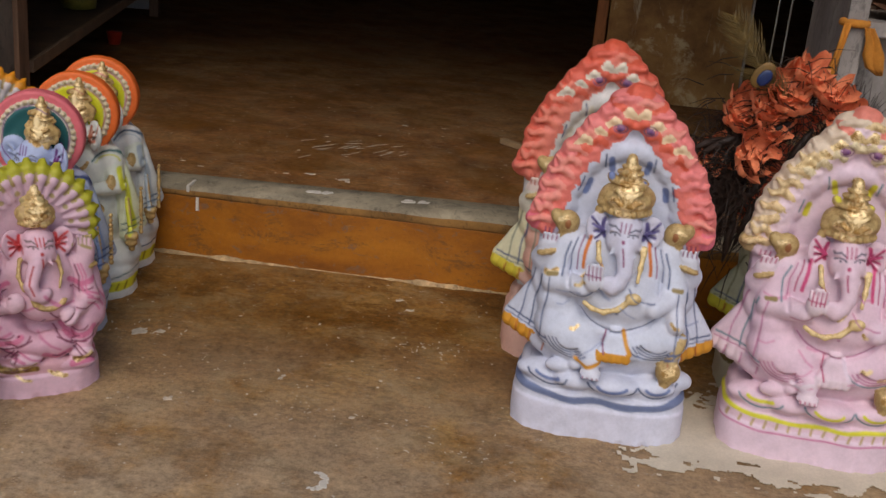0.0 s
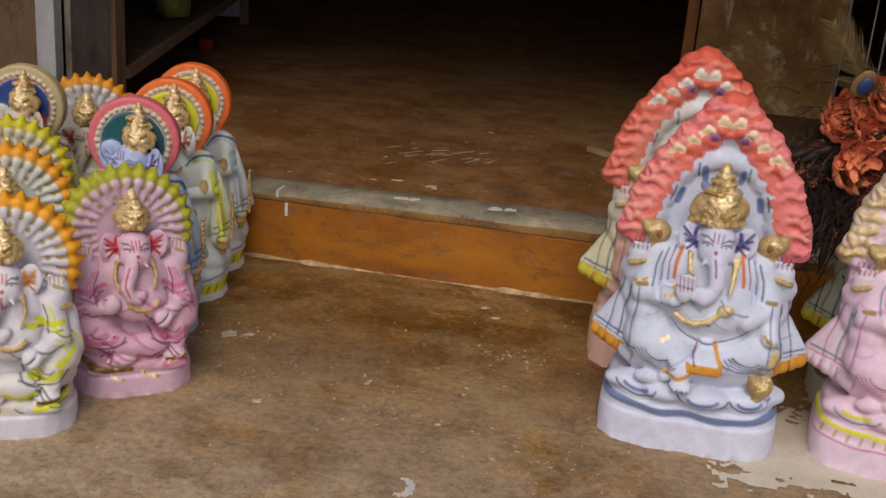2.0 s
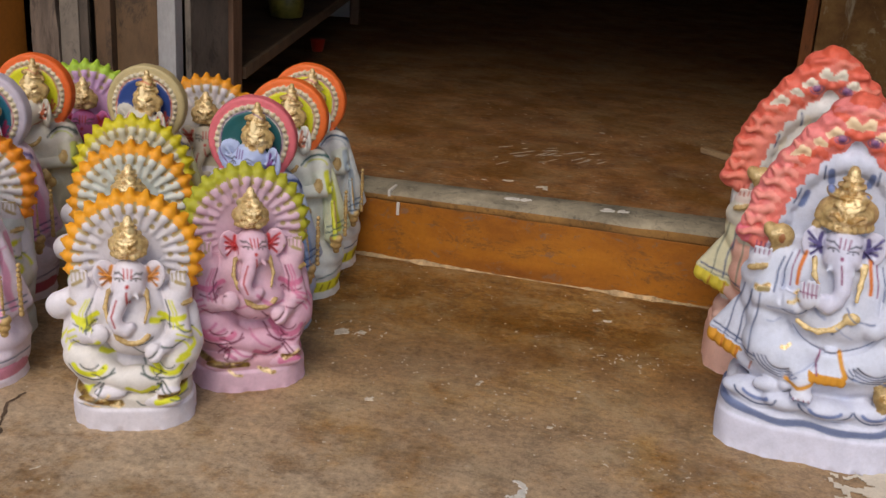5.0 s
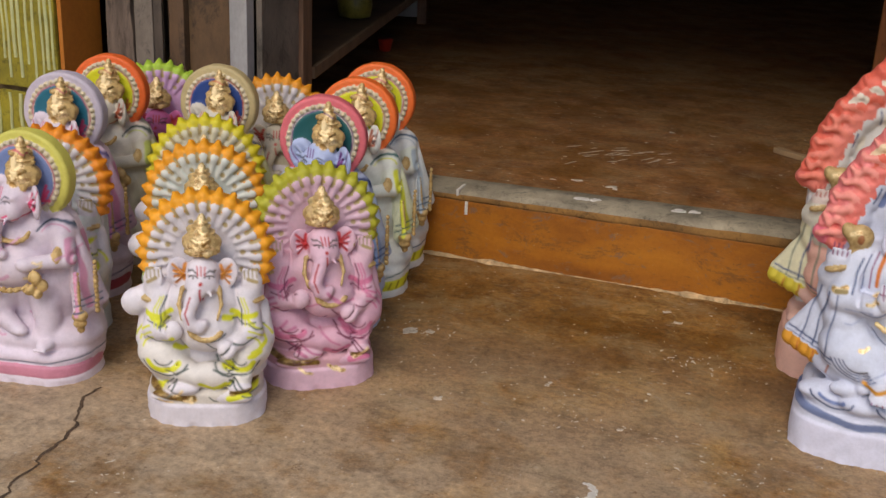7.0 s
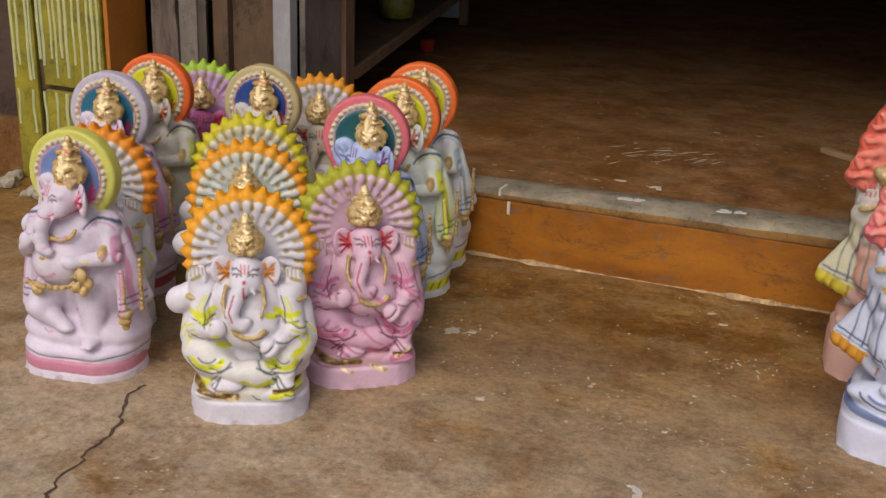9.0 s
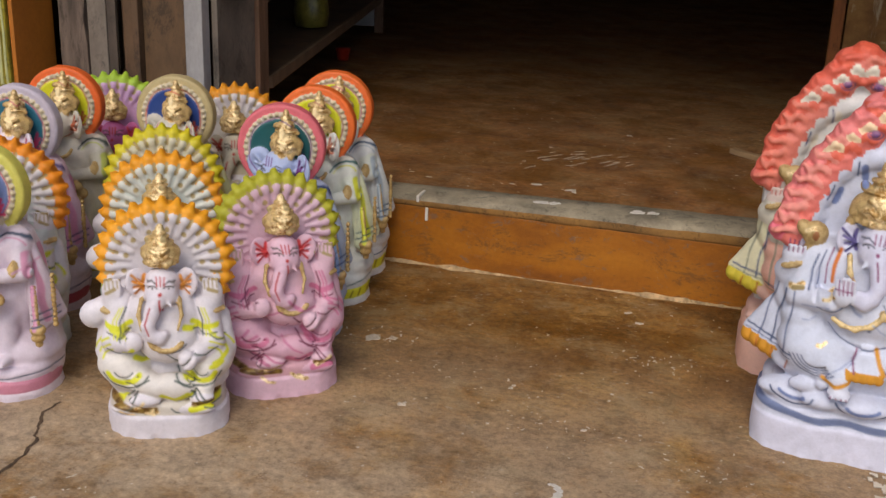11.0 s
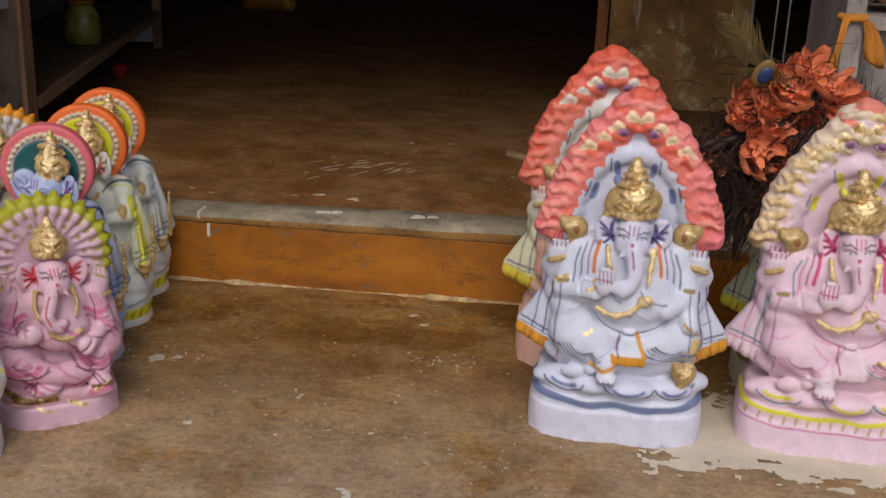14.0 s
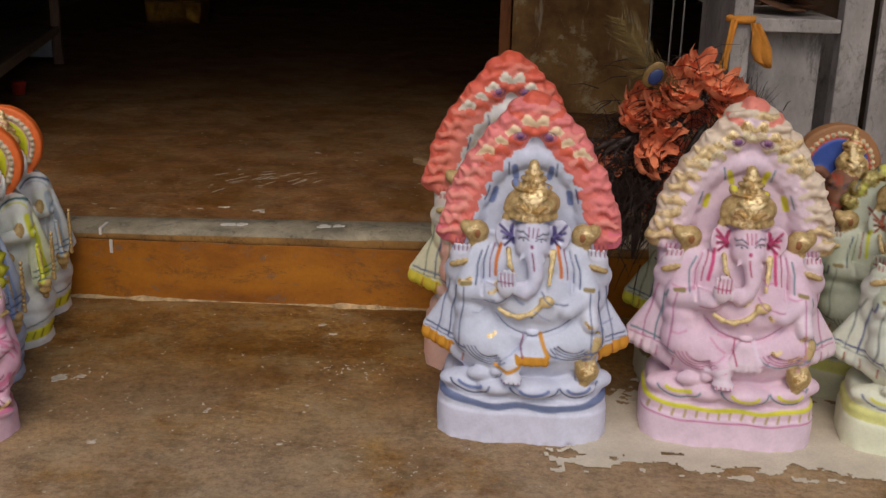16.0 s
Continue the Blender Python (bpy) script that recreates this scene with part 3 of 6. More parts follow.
def big_seated(cell, framed=True):
    """Seated figure, 0.6 m tall with its high plate and rim of flowers, 0.5 m without."""
    s = Sculpt((-0.21, -0.14, -0.012), (0.21, 0.12, 0.64), cell)
    s.slab((0, 0), 0.150, 0.098, -0.02, 0.060, "base", 0.07, 0.007, 0.003, 0.0025)
    s.slab((0, 0), 0.147, 0.095, 0.055, 0.082, "band", 0.07, 0.008, 0.005, 0.003)
    s.slab((0, 0.002), 0.143, 0.092, 0.076, 0.112, "seat", 0.07, 0.016, 0.006)
    for x, y, w in ((-0.105, -0.056, 0.042), (-0.045, -0.082, 0.036), (0.022, -0.088, 0.046), (0.086, -0.070, 0.042), (0.128, -0.03, 0.03)):
        s.ell((x, y, 0.104), (w, 0.026, 0.017), "seat", 0.006)
    if framed:
        s.plate(0.008, 0.078, [0.06, 0.12, 0.2, 0.3, 0.352, 0.399, 0.445, 0.492, 0.532, 0.572, 0.585], [0.126, 0.13, 0.132, 0.138, 0.140, 0.132, 0.116, 0.09, 0.062, 0.03, 0.010], "plate", 0.014, 0.006)
        # scalloped arch behind the head
        for a in np.linspace(8, 172, 13):
            s.ell((0.098 * math.cos(radians(a)), 0.010, 0.372 + 0.122 * math.sin(radians(a))), (0.019, 0.015, 0.019), "plate", 0.007)
        zs, xs = [0.352, 0.399, 0.445, 0.492, 0.532, 0.560, 0.582], [0.146, 0.136, 0.120, 0.093, 0.066, 0.042, 0.016]
        rr = random.Random(12)
        for sx in (-1, 1):
            for i in range(11):
                z = 0.352 + 0.222 * i / 10
                x = sx * float(np.interp(z, zs, xs)) + rr.uniform(-0.003, 0.003)
                r = 0.0185 * rr.uniform(0.88, 1.12)
                s.ell((x, 0.018 + rr.uniform(-0.004, 0.006), z), (r * 1.12, 0.022, r * 0.9), "rim" if i else "rimend", 0.010, (rr.uniform(-20, 20), sx * (28 + rr.uniform(-20, 20)), rr.uniform(-20, 20)), False, 0.0016, 1.2)
                s.ell((x - sx * 0.028, 0.010, z - 0.006), (r * 1.3, 0.018, r * 0.95), "rimin", 0.012, (0, sx * rr.uniform(10, 50), 0), False, 0.0012, 1.0)
                j1, j2, j3 = rr.uniform(-0.008, 0.008), rr.uniform(-0.006, 0.006), rr.uniform(-0.006, 0.006)
                s.path([(x - sx * (0.026 + j2), -0.004, z + 0.002 + j1), (x - sx * 0.010, -0.007, z + 0.008 + j2), (x + sx * (0.004 + j3), -0.005, z + 0.003 + j3), (x + sx * 0.013, 0.0, z + 0.008 - j1)], 0.0046, 0.0026, "curl" if rr.random() < 0.6 else "rim", 0.007)
            # brow waves and the mask's eyes over the arch
            for i in range(4):
                x0, z0 = 0.004 + 0.022 * i, 0.556 - 0.017 * i
                s.path([(sx * x0, -0.004, z0), (sx * (x0 + 0.010), -0.008, z0 + 0.006), (sx * (x0 + 0.024), 0.0, z0 - 0.010)], 0.0052, 0.004, "wave", 0.005)
                s.path([(sx * x0, -0.002, z0 - 0.018), (sx * (x0 + 0.011), -0.006, z0 - 0.012), (sx * (x0 + 0.024), 0.002, z0 - 0.028)], 0.0062, 0.005, "wave2", 0.006)
            s.ell((sx * 0.024, -0.002, 0.532), (0.0125, 0.008, 0.0085), "rimin", 0.003, (0, sx * 12, 0))
            s.ell((sx * 0.024, -0.010, 0.532), (0.006, 0.004, 0.0045), "maskeye", 0.002)
        for x, y, z, rx, rz, tilt in ((0, 0.026, 0.575, 0.040, 0.020, 0), (0.002, 0.022, 0.592, 0.022, 0.014, 0), (-0.026, 0.020, 0.566, 0.024, 0.012, 34), (0.028, 0.020, 0.564, 0.025, 0.012, -34)):
            s.ell((x, y, z), (rx, 0.028, rz), "crest", 0.008, (0, tilt, 0), False, 0.0012, 1.0)
    else:
        s.ell((0, 0.03, 0.27), (0.11, 0.05, 0.17), "plate", 0.012)
        for i in range(9):
            a = radians(20 + 17.5 * i)
            s.ell((0.092 * math.cos(a), 0.02, 0.36 + 0.1 * math.sin(a)), (0.02, 0.02, 0.018), "rim", 0.006, (0, 25 * math.cos(a), 0), False, 0.0014, 1.2)
        s.ell((0, 0.024, 0.37), (0.092, 0.03, 0.096), "plate", 0.008)
    # torso and belly
    s.ell((0.002, -0.012, 0.305), (0.098, 0.056, 0.064), "body", 0.018)
    s.ell((0.012, -0.042, 0.250), (0.080, 0.053, 0.052), "belly", 0.018)
    for sx in (-1, 1):
        s.ell((sx * 0.084, -0.026, 0.226), (0.044, 0.046, 0.036), "cloth", 0.014)
    # crossed legs: knees wide, one shin lowered to the seat
    s.ell((-0.078, -0.040, 0.188), (0.050, 0.046, 0.040), "cloth", 0.010)
    s.cap((-0.082, -0.058, 0.182), (-0.024, -0.088, 0.152), 0.037, 0.022, "cloth", 0.010)
    s.ell((0.088, -0.036, 0.190), (0.052, 0.044, 0.036), "cloth", 0.010)
    s.cap((0.098, -0.050, 0.184), (0.038, -0.078, 0.172), 0.034, 0.026, "cloth", 0.008)
    s.ell((0.0, -0.030, 0.146), (0.132, 0.060, 0.036), "seat", 0.014)
    s.ell((0.008, -0.040, 0.192), (0.095, 0.050, 0.040), "cloth", 0.016)
    s.ell((-0.052, -0.054, 0.178), (0.056, 0.042, 0.044), "cloth", 0.014)
    s.ell((0.072, -0.048, 0.184), (0.062, 0.040, 0.038), "cloth", 0.014)
    s.cap((-0.022, -0.098, 0.146), (-0.020, -0.104, 0.132), 0.016, 0.012, "skin", 0.006)
    s.ell((-0.020, -0.106, 0.128), (0.019, 0.014, 0.009), "skin", 0.005)
    for i in range(4):
        s.ell((-0.032 + 0.008 * i, -0.117, 0.124), (0.0042, 0.005, 0.004), "skin", 0.002)
    for i in range(5):
        s.cap((0.012 + 0.003 * (i - 2), -0.088, 0.205), (0.013 + 0.0105 * (i - 2), -0.100, 0.166), 0.0055, 0.0075, "hang", 0.003)
        s.cap((0.013 + 0.0105 * (i - 2), -0.100, 0.166), (0.013 + 0.0112 * (i - 2), -0.101, 0.158), 0.0077, 0.0079, "hem", 0.002)
    # arms: the upper pair raised beside the ears, the lower pair resting
    for sx in (-1, 1):
        s.ell((sx * 0.082, -0.010, 0.325), (0.034, 0.036, 0.034), "body", 0.010)
        s.cap((sx * 0.084, -0.022, 0.318), (sx * 0.102, -0.040, 0.268), 0.027, 0.023, "sleeve", 0.006)
        s.cap((sx * 0.100, 0.0, 0.300), (sx * 0.124, -0.012, 0.294), 0.024, 0.022, "body", 0.008)
        s.cap((sx * 0.124, -0.014, 0.292), (sx * 0.122, -0.028, 0.318), 0.020, 0.016, "body", 0.006)
        s.ell((sx * 0.118, -0.034, 0.328), (0.019, 0.012, 0.013), "skin", 0.005)
        for i in range(4):
            s.cap((sx * (0.106 + 0.0075 * i), -0.040, 0.332), (sx * (0.104 + 0.0075 * i), -0.042, 0.345), 0.0042, 0.0036, "skin", 0.002)
        s.ell((sx * 0.120, -0.038, 0.313), (0.0185, 0.013, 0.006), "gold", 0.002, (0, sx * 18, 0))
        s.ell((sx * 0.092, -0.026, 0.366), (0.021, 0.016, 0.021), "gold", 0.003)
        s.ell((sx * 0.109, -0.022, 0.372), (0.012, 0.012, 0.015), "gold", 0.003, (0, sx * 30, 0))
        s.ell((sx * 0.090, -0.040, 0.366), (0.005, 0.005, 0.008), "stone", 0.002)
        s.cap((sx * 0.100, -0.028, 0.338), (sx * 0.094, -0.028, 0.354), 0.008, 0.009, "gold", 0.003)
        s.ell((sx * 0.112, 0.0, 0.262), (0.032, 0.030, 0.052), "shawl", 0.012)
        for i in range(5):
            s.cap((sx * (0.106 + 0.004 * i), 0.004, 0.285 - 0.008 * i), (sx * (0.112 + 0.0145 * i), -0.028 + 0.012 * i, 0.160 + 0.003 * i), 0.0135, 0.0155, "shawl", 0.004)
            s.cap((sx * (0.112 + 0.0145 * i), -0.028 + 0.012 * i, 0.157 + 0.003 * i), (sx * (0.1125 + 0.015 * i), -0.029 + 0.012 * i, 0.147 + 0.003 * i), 0.0158, 0.0164, "hem", 0.002)
    s.cap((-0.102, -0.042, 0.264), (-0.050, -0.086, 0.272), 0.022, 0.016, "body", 0.010)
    s.ell((-0.036, -0.100, 0.294), (0.017, 0.011, 0.021), "skin", 0.004)
    for i in range(4):
        s.cap((-0.046 + 0.007 * i, -0.104, 0.302), (-0.048 + 0.008 * i, -0.104, 0.322 - 0.003 * abs(i - 1.5)), 0.0044, 0.0037, "skin", 0.002)
    s.cap((0.104, -0.042, 0.262), (0.070, -0.084, 0.250), 0.022, 0.015, "body", 0.010)
    s.cap((0.104, -0.050, 0.250), (0.112, -0.074, 0.222), 0.018, 0.015, "skin", 0.006)
    s.ell((0.034, -0.096, 0.268), (0.013, 0.008, 0.010), "gilt", 0.006)
    # girdle chain and shoulder straps
    s.path([(x, -0.098 + 2.0 * x * x, z) for x, z in ((-0.046, 0.250), (-0.032, 0.242), (-0.012, 0.238), (0.010, 0.246), (0.024, 0.260))], 0.0036, 0.0036, "gilt", 0.005)
    s.path([(-0.036, -0.062, 0.348), (-0.032, -0.078, 0.325), (-0.022, -0.084, 0.308)], 0.0048, 0.003, "gilt", 0.005)
    s.path([(0.042, -0.062, 0.346), (0.038, -0.080, 0.318), (0.036, -0.088, 0.296)], 0.0048, 0.0035, "gilt", 0.005)
    head(s, 0.005, -0.044, 0.366, 0.031, [(0.008, -0.078, 0.344), (0.012, -0.084, 0.324), (0.013, -0.090, 0.306), (0.006, -0.095, 0.290), (-0.005, -0.097, 0.282), (-0.014, -0.096, 0.288), (-0.011, -0.098, 0.296)])
    crown(s, 0.002, -0.028, 0.415, 0.047, 0.070, "gold", 10)
    # vessel leaning on the knee, and the mouse at the feet
    s.ell((0.109, -0.082, 0.140), (0.021, 0.015, 0.022), "gold", 0.003)
    s.ell((0.107, -0.082, 0.120), (0.010, 0.010, 0.008), "gold", 0.003)
    s.cap((0.112, -0.080, 0.158), (0.128, -0.070, 0.200), 0.011, 0.007, "gold", 0.004)
    s.ell((-0.072, -0.084, 0.126), (0.027, 0.013, 0.013), "seat", 0.005)
    s.ell((-0.048, -0.092, 0.134), (0.011, 0.009, 0.009), "seat", 0.004)
    # carved folds
    for f in (0.0, 0.33, 0.66):
        s.path([(x, -0.1, z) for x, z in arc(-0.062, 0.192 - 0.006 * f, 0.044 - 0.024 * f, 0.042 - 0.022 * f, 200, 305, 7)], 0.0026, 0.0026, "x", 0.003, True)
        s.path([(x, -0.094, z) for x, z in arc(0.082, 0.198 - 0.004 * f, 0.046 - 0.024 * f, 0.036 - 0.02 * f, 215, 330, 7)], 0.0026, 0.0026, "x", 0.003, True)
    s.engrave([arc(0.012, 0.252, 0.074, 0.050, 200, 340, 12)] + [[(sx * 0.066, 0.345), (sx * 0.078, 0.31), (sx * 0.076, 0.272)] for sx in (-1, 1)], 0.0032, 0.0036, 0.0)
    return s.engrave([p for p, w, c, d in big_strokes("0", "0", "0") if len(p) > 1 and w < 0.002], 0.001).cast()


def small_seated(cell):
    """Seated figure with a fan of petals behind the head, 0.39 m tall."""
    s = Sculpt((-0.155, -0.115, -0.012), (0.145, 0.10, 0.41), cell)
    s.slab((0, 0), 0.100, 0.078, -0.02, 0.040, "base", 0.072, 0.007, 0.003)
    s.slab((0, 0), 0.095, 0.074, 0.034, 0.062, "band", 0.066, 0.009, 0.003)
    s.ell((0, 0.004, 0.082), (0.102, 0.070, 0.036), "seat", 0.010)
    s.plate(0.018, 0.064, [0.04, 0.1, 0.2, 0.27, 0.32, 0.35, 0.365], [0.086, 0.096, 0.094, 0.09, 0.074, 0.044, 0.01], "plate", 0.014, 0.008)
    for i in range(19):
        deg = -26 + 12.888 * i
        ca, sa = math.cos(radians(deg)), math.sin(radians(deg))

        def at(r, y):
            return (r * ca, y, 0.271 + r * sa)

        s.cap(at(0.056, 0.013), at(0.088, 0.013), 0.0034, 0.0068, "petal", 0.006)
        s.cap(at(0.084, 0.0150), at(0.100, 0.021), 0.0078, 0.0102, "tip", 0.006)
        s.cap(at(0.100, 0.021), at(0.1140, 0.029), 0.0102, 0.0036, "tip", 0.005)
        s.cap(at(0.090, 0.030), at(0.108, 0.038), 0.0125, 0.0060, "tip", 0.003)

    def backing(x, y, z):
        d = np.sqrt(x ** 2 + (z - 0.271) ** 2) - 0.098
        dy = np.abs(y - 0.036) - 0.018
        return np.sqrt(np.maximum(d, 0) ** 2 + np.maximum(dy, 0) ** 2) + np.minimum(np.maximum(d, dy), 0) - 0.004

    s.add(backing, (-0.105, 0.01, 0.16), (0.105, 0.06, 0.378), "tip", 0.005)
    s.add(lambda x, y, z: np.maximum(np.sqrt(x ** 2 + (z - 0.271) ** 2) - 0.086, np.abs(y - 0.024) - 0.0115), (-0.09, 0.01, 0.18), (0.09, 0.04, 0.36), "plate", 0.002)
    # body, belly and folded legs
    s.ell((0, 0.004, 0.150), (0.102, 0.042, 0.084), "body", 0.012)
    s.ell((0.002, -0.012, 0.202), (0.066, 0.042, 0.046), "body", 0.012)
    s.ell((0.008, -0.036, 0.162), (0.050, 0.042, 0.040), "belly", 0.010)
    s.ell((-0.066, -0.022, 0.116), (0.044, 0.044, 0.036), "cloth", 0.010)
    s.ell((0.072, -0.018, 0.124), (0.040, 0.042, 0.040), "cloth", 0.010)
    s.cap((-0.064, -0.040, 0.106), (-0.008, -0.066, 0.088), 0.027, 0.017, "cloth", 0.007)
    s.ell((0.018, -0.062, 0.088), (0.036, 0.020, 0.024), "cloth", 0.007)
    s.cap((0.070, -0.046, 0.110), (0.066, -0.056, 0.076), 0.019, 0.015, "cloth", 0.006)
    s.ell((0.062, -0.066, 0.068), (0.020, 0.013, 0.010), "skin", 0.005)
    s.ell((-0.030, -0.072, 0.068), (0.026, 0.012, 0.010), "skin", 0.005)
    s.ell((-0.055, -0.062, 0.050), (0.030, 0.012, 0.010), "seat", 0.005)
    s.ell((0.050, -0.066, 0.050), (0.034, 0.012, 0.011), "seat", 0.005)
    # arms: one hand held out to the side, one raised, two at the belly
    s.cap((-0.080, 0.004, 0.210), (-0.112, -0.004, 0.196), 0.022, 0.021, "skin", 0.008)
    s.ell((-0.116, -0.006, 0.194), (0.020, 0.018, 0.023), "skin", 0.006)
    for sx in (-1, 1):
        s.ell((sx * 0.068, -0.006, 0.208), (0.028, 0.030, 0.030), "body", 0.008)
        s.cap((sx * 0.066, -0.016, 0.204), (sx * 0.080, -0.032, 0.160), 0.023, 0.019, "sleeve", 0.006)
        s.cap((sx * 0.078, 0.0, 0.206), (sx * 0.080, -0.012, 0.224), 0.019, 0.017, "body", 0.006)
        s.ell((sx * 0.080, -0.016, 0.238), (0.017, 0.012, 0.022), "skin", 0.004)
        for i in range(4):
            s.cap((sx * (0.068 + 0.0068 * i), -0.024, 0.236), (sx * (0.068 + 0.007 * i), -0.022, 0.260), 0.0040, 0.0034, "skin", 0.002)
        s.ell((sx * 0.082, -0.016, 0.208), (0.0195, 0.017, 0.0055), "gold", 0.002)
        s.cap((sx * 0.080, -0.036, 0.156), (sx * 0.046, -0.066, 0.166 if sx < 0 else 0.140), 0.018, 0.013, "body", 0.006)
        s.ell((sx * 0.042, -0.072, 0.172 if sx < 0 else 0.138), (0.015, 0.010, 0.017), "skin", 0.004)
        s.cap((sx * 0.092, 0.002, 0.19), (sx * 0.098, -0.006, 0.13), 0.014, 0.018, "shawl", 0.006)
    s.path([(x, -0.078 + 2 * x * x, z) for x, z in arc(0.010, 0.176, 0.026, 0.018, 190, 345, 8)], 0.0036, 0.0036, "gold", 0.003)
    for sx in (-1, 1):
        s.path([(sx * 0.030, -0.046, 0.236), (sx * 0.034, -0.058, 0.212), (sx * 0.028, -0.068, 0.190)], 0.0034, 0.0026, "gold", 0.004)
    head(s, 0.002, -0.032, 0.256, 0.0275, [(-0.004, -0.062, 0.236), (-0.012, -0.070, 0.218), (-0.017, -0.076, 0.200), (-0.012, -0.078, 0.186), (0.0, -0.078, 0.180), (0.008, -0.076, 0.186)], 1.0)
    crown(s, 0.001, -0.022, 0.302, 0.032, 0.046, "gold", 16)
    for f in (0.0, 0.4, 0.75):
        s.path([(x, -0.066, z) for x, z in arc(0.066, 0.122, 0.032 - 0.018 * f, 0.032 - 0.016 * f, 220, 350, 7)], 0.0022, 0.0022, "x", 0.003, True)
        s.path([(x, -0.068, z) for x, z in arc(-0.056, 0.124, 0.040 - 0.022 * f, 0.038 - 0.02 * f, 190, 320, 7)], 0.0022, 0.0022, "x", 0.003, True)
    s.engrave([arc(0.008, 0.162, 0.047, 0.040, 195, 345, 10)] + [[(sx * 0.05, 0.232), (sx * 0.060, 0.2), (sx * 0.056, 0.17)] for sx in (-1, 1)], 0.0028, 0.0032, 0.0)
    return s.engrave([p for p, w, c, d in petal_strokes("0", "0", "0") if len(p) > 1 and w < 0.003], 0.001).cast()


def standing(cell):
    """Standing robed figure with its head turned aside before a round disc, 0.47 m tall."""
    s = Sculpt((-0.16, -0.12, -0.012), (0.16, 0.10, 0.49), cell)
    s.slab((0, 0), 0.114, 0.082, -0.02, 0.018, "base", 0.075, 0.007, 0.003)
    s.slab((0, 0), 0.113, 0.082, 0.014, 0.038, "band", 0.074, 0.006, 0.002)
    s.slab((0, 0.002), 0.114, 0.080, 0.034, 0.062, "seat", 0.072, 0.012, 0.004)
    s.ell((0.0, 0.004, 0.078), (0.122, 0.074, 0.042), "seat", 0.012)
    s.plate(0.0, 0.055, [0.03, 0.08, 0.13, 0.2, 0.26, 0.30, 0.33], [0.110, 0.120, 0.108, 0.100, 0.09, 0.074, 0.04], "robe", 0.02, 0.012)

    def disc(r, y0, y1):
        def fn(x, y, z):
            d = np.sqrt((x + 0.006) ** 2 + (z - 0.376) ** 2) - r + 0.006
            dy = np.abs(y - (y0 + y1) / 2) - (y1 - y0) / 2 + 0.006
            return np.sqrt(np.maximum(d, 0) ** 2 + np.maximum(dy, 0) ** 2) + np.minimum(np.maximum(d, dy), 0) - 0.006
        return fn

    s.add(disc(0.086, 0.002, 0.036), (-0.094, 0.002, 0.288), (0.082, 0.036, 0.464), "rim", 0.004)
    s.add(disc(0.0705, -0.002, 0.03), (-0.078, -0.002, 0.304), (0.066, 0.03, 0.448), "field", 0.002)
    s.add(disc(0.0600, -0.0045, 0.03), (-0.067, -0.006, 0.314), (0.055, 0.03, 0.438), "disc", 0.0015)
    for i in range(34):
        a = 2 * math.pi * i / 34
        s.ell((-0.006 + 0.0675 * math.cos(a), -0.001, 0.376 + 0.0675 * math.sin(a)), (0.0042, 0.006, 0.0042), "bead", 0.002)
    # body: rounded belly, one leg straight, the other crossed in front
    s.ell((0, 0.0, 0.19), (0.088, 0.045, 0.12), "robe", 0.014)
    s.ell((-0.006, -0.010, 0.268), (0.070, 0.046, 0.056), "body", 0.012)
    s.ell((-0.014, -0.036, 0.222), (0.056, 0.048, 0.046), "belly", 0.010)
    s.cap((0.032, -0.020, 0.178), (0.044, -0.044, 0.092), 0.034, 0.020, "cloth", 0.008)
    s.cap((-0.034, -0.024, 0.172), (-0.054, -0.054, 0.136), 0.034, 0.029, "cloth", 0.008)
    s.cap((-0.054, -0.054, 0.134), (-0.006, -0.066, 0.106), 0.024, 0.014, "cloth", 0.006)
    s.ell((0.002, -0.070, 0.104), (0.018, 0.013, 0.010), "skin", 0.004)
    s.ell((0.048, -0.064, 0.078), (0.016, 0.024, 0.011), "skin", 0.004)
    for i in range(4):
        s.ell((0.038 + 0.006 * i, -0.086, 0.074), (0.003, 0.005, 0.0035), "skin", 0.002)
    for sx in (-1, 1):
        s.ell((sx * 0.064, -0.004, 0.286), (0.030, 0.032, 0.030), "body", 0.008)
        s.cap((sx * 0.068, -0.012, 0.282), (sx * 0.084, -0.030, 0.240), 0.022, 0.018, "sleeve", 0.006)
        s.ell((sx * 0.074, -0.042, 0.246), (0.010, 0.016, 0.018), "gold", 0.002)
        for i in range(5):
            s.cap((sx * (0.080 + 0.003 * i), 0.0, 0.290 - 0.008 * i), (sx * (0.098 + 0.006 * i), -0.024 + 0.011 * i, 0.128 + 0.005 * i), 0.011, 0.0125, "shawl", 0.004)
    s.cap((0.084, -0.032, 0.238), (0.030, -0.070, 0.236), 0.016, 0.012, "skin", 0.005)
    s.ell((0.024, -0.076, 0.236), (0.015, 0.010, 0.013), "skin", 0.003)
    s.cap((-0.084, -0.032, 0.238), (-0.062, -0.072, 0.262), 0.016, 0.012, "skin", 0.005)
    s.ell((-0.058, -0.078, 0.272), (0.012, 0.010, 0.016), "skin", 0.003)
    # girdle with bosses
    s.path([(x, -0.080 + 2.0 * (x + 0.01) ** 2, z) for x, z in ((-0.066, 0.190), (-0.040, 0.184), (-0.012, 0.184), (0.016, 0.188), (0.042, 0.200))], 0.0045, 0.0045, "gold", 0.003)
    for i in range(9):
        bx = -0.064 + 0.0125 * i
        s.ell((bx, -0.084 + 2.0 * (bx + 0.01) ** 2, 0.187 + 2.2 * (bx + 0.012) ** 2), (0.0055, 0.006, 0.0065), "gold", 0.002)
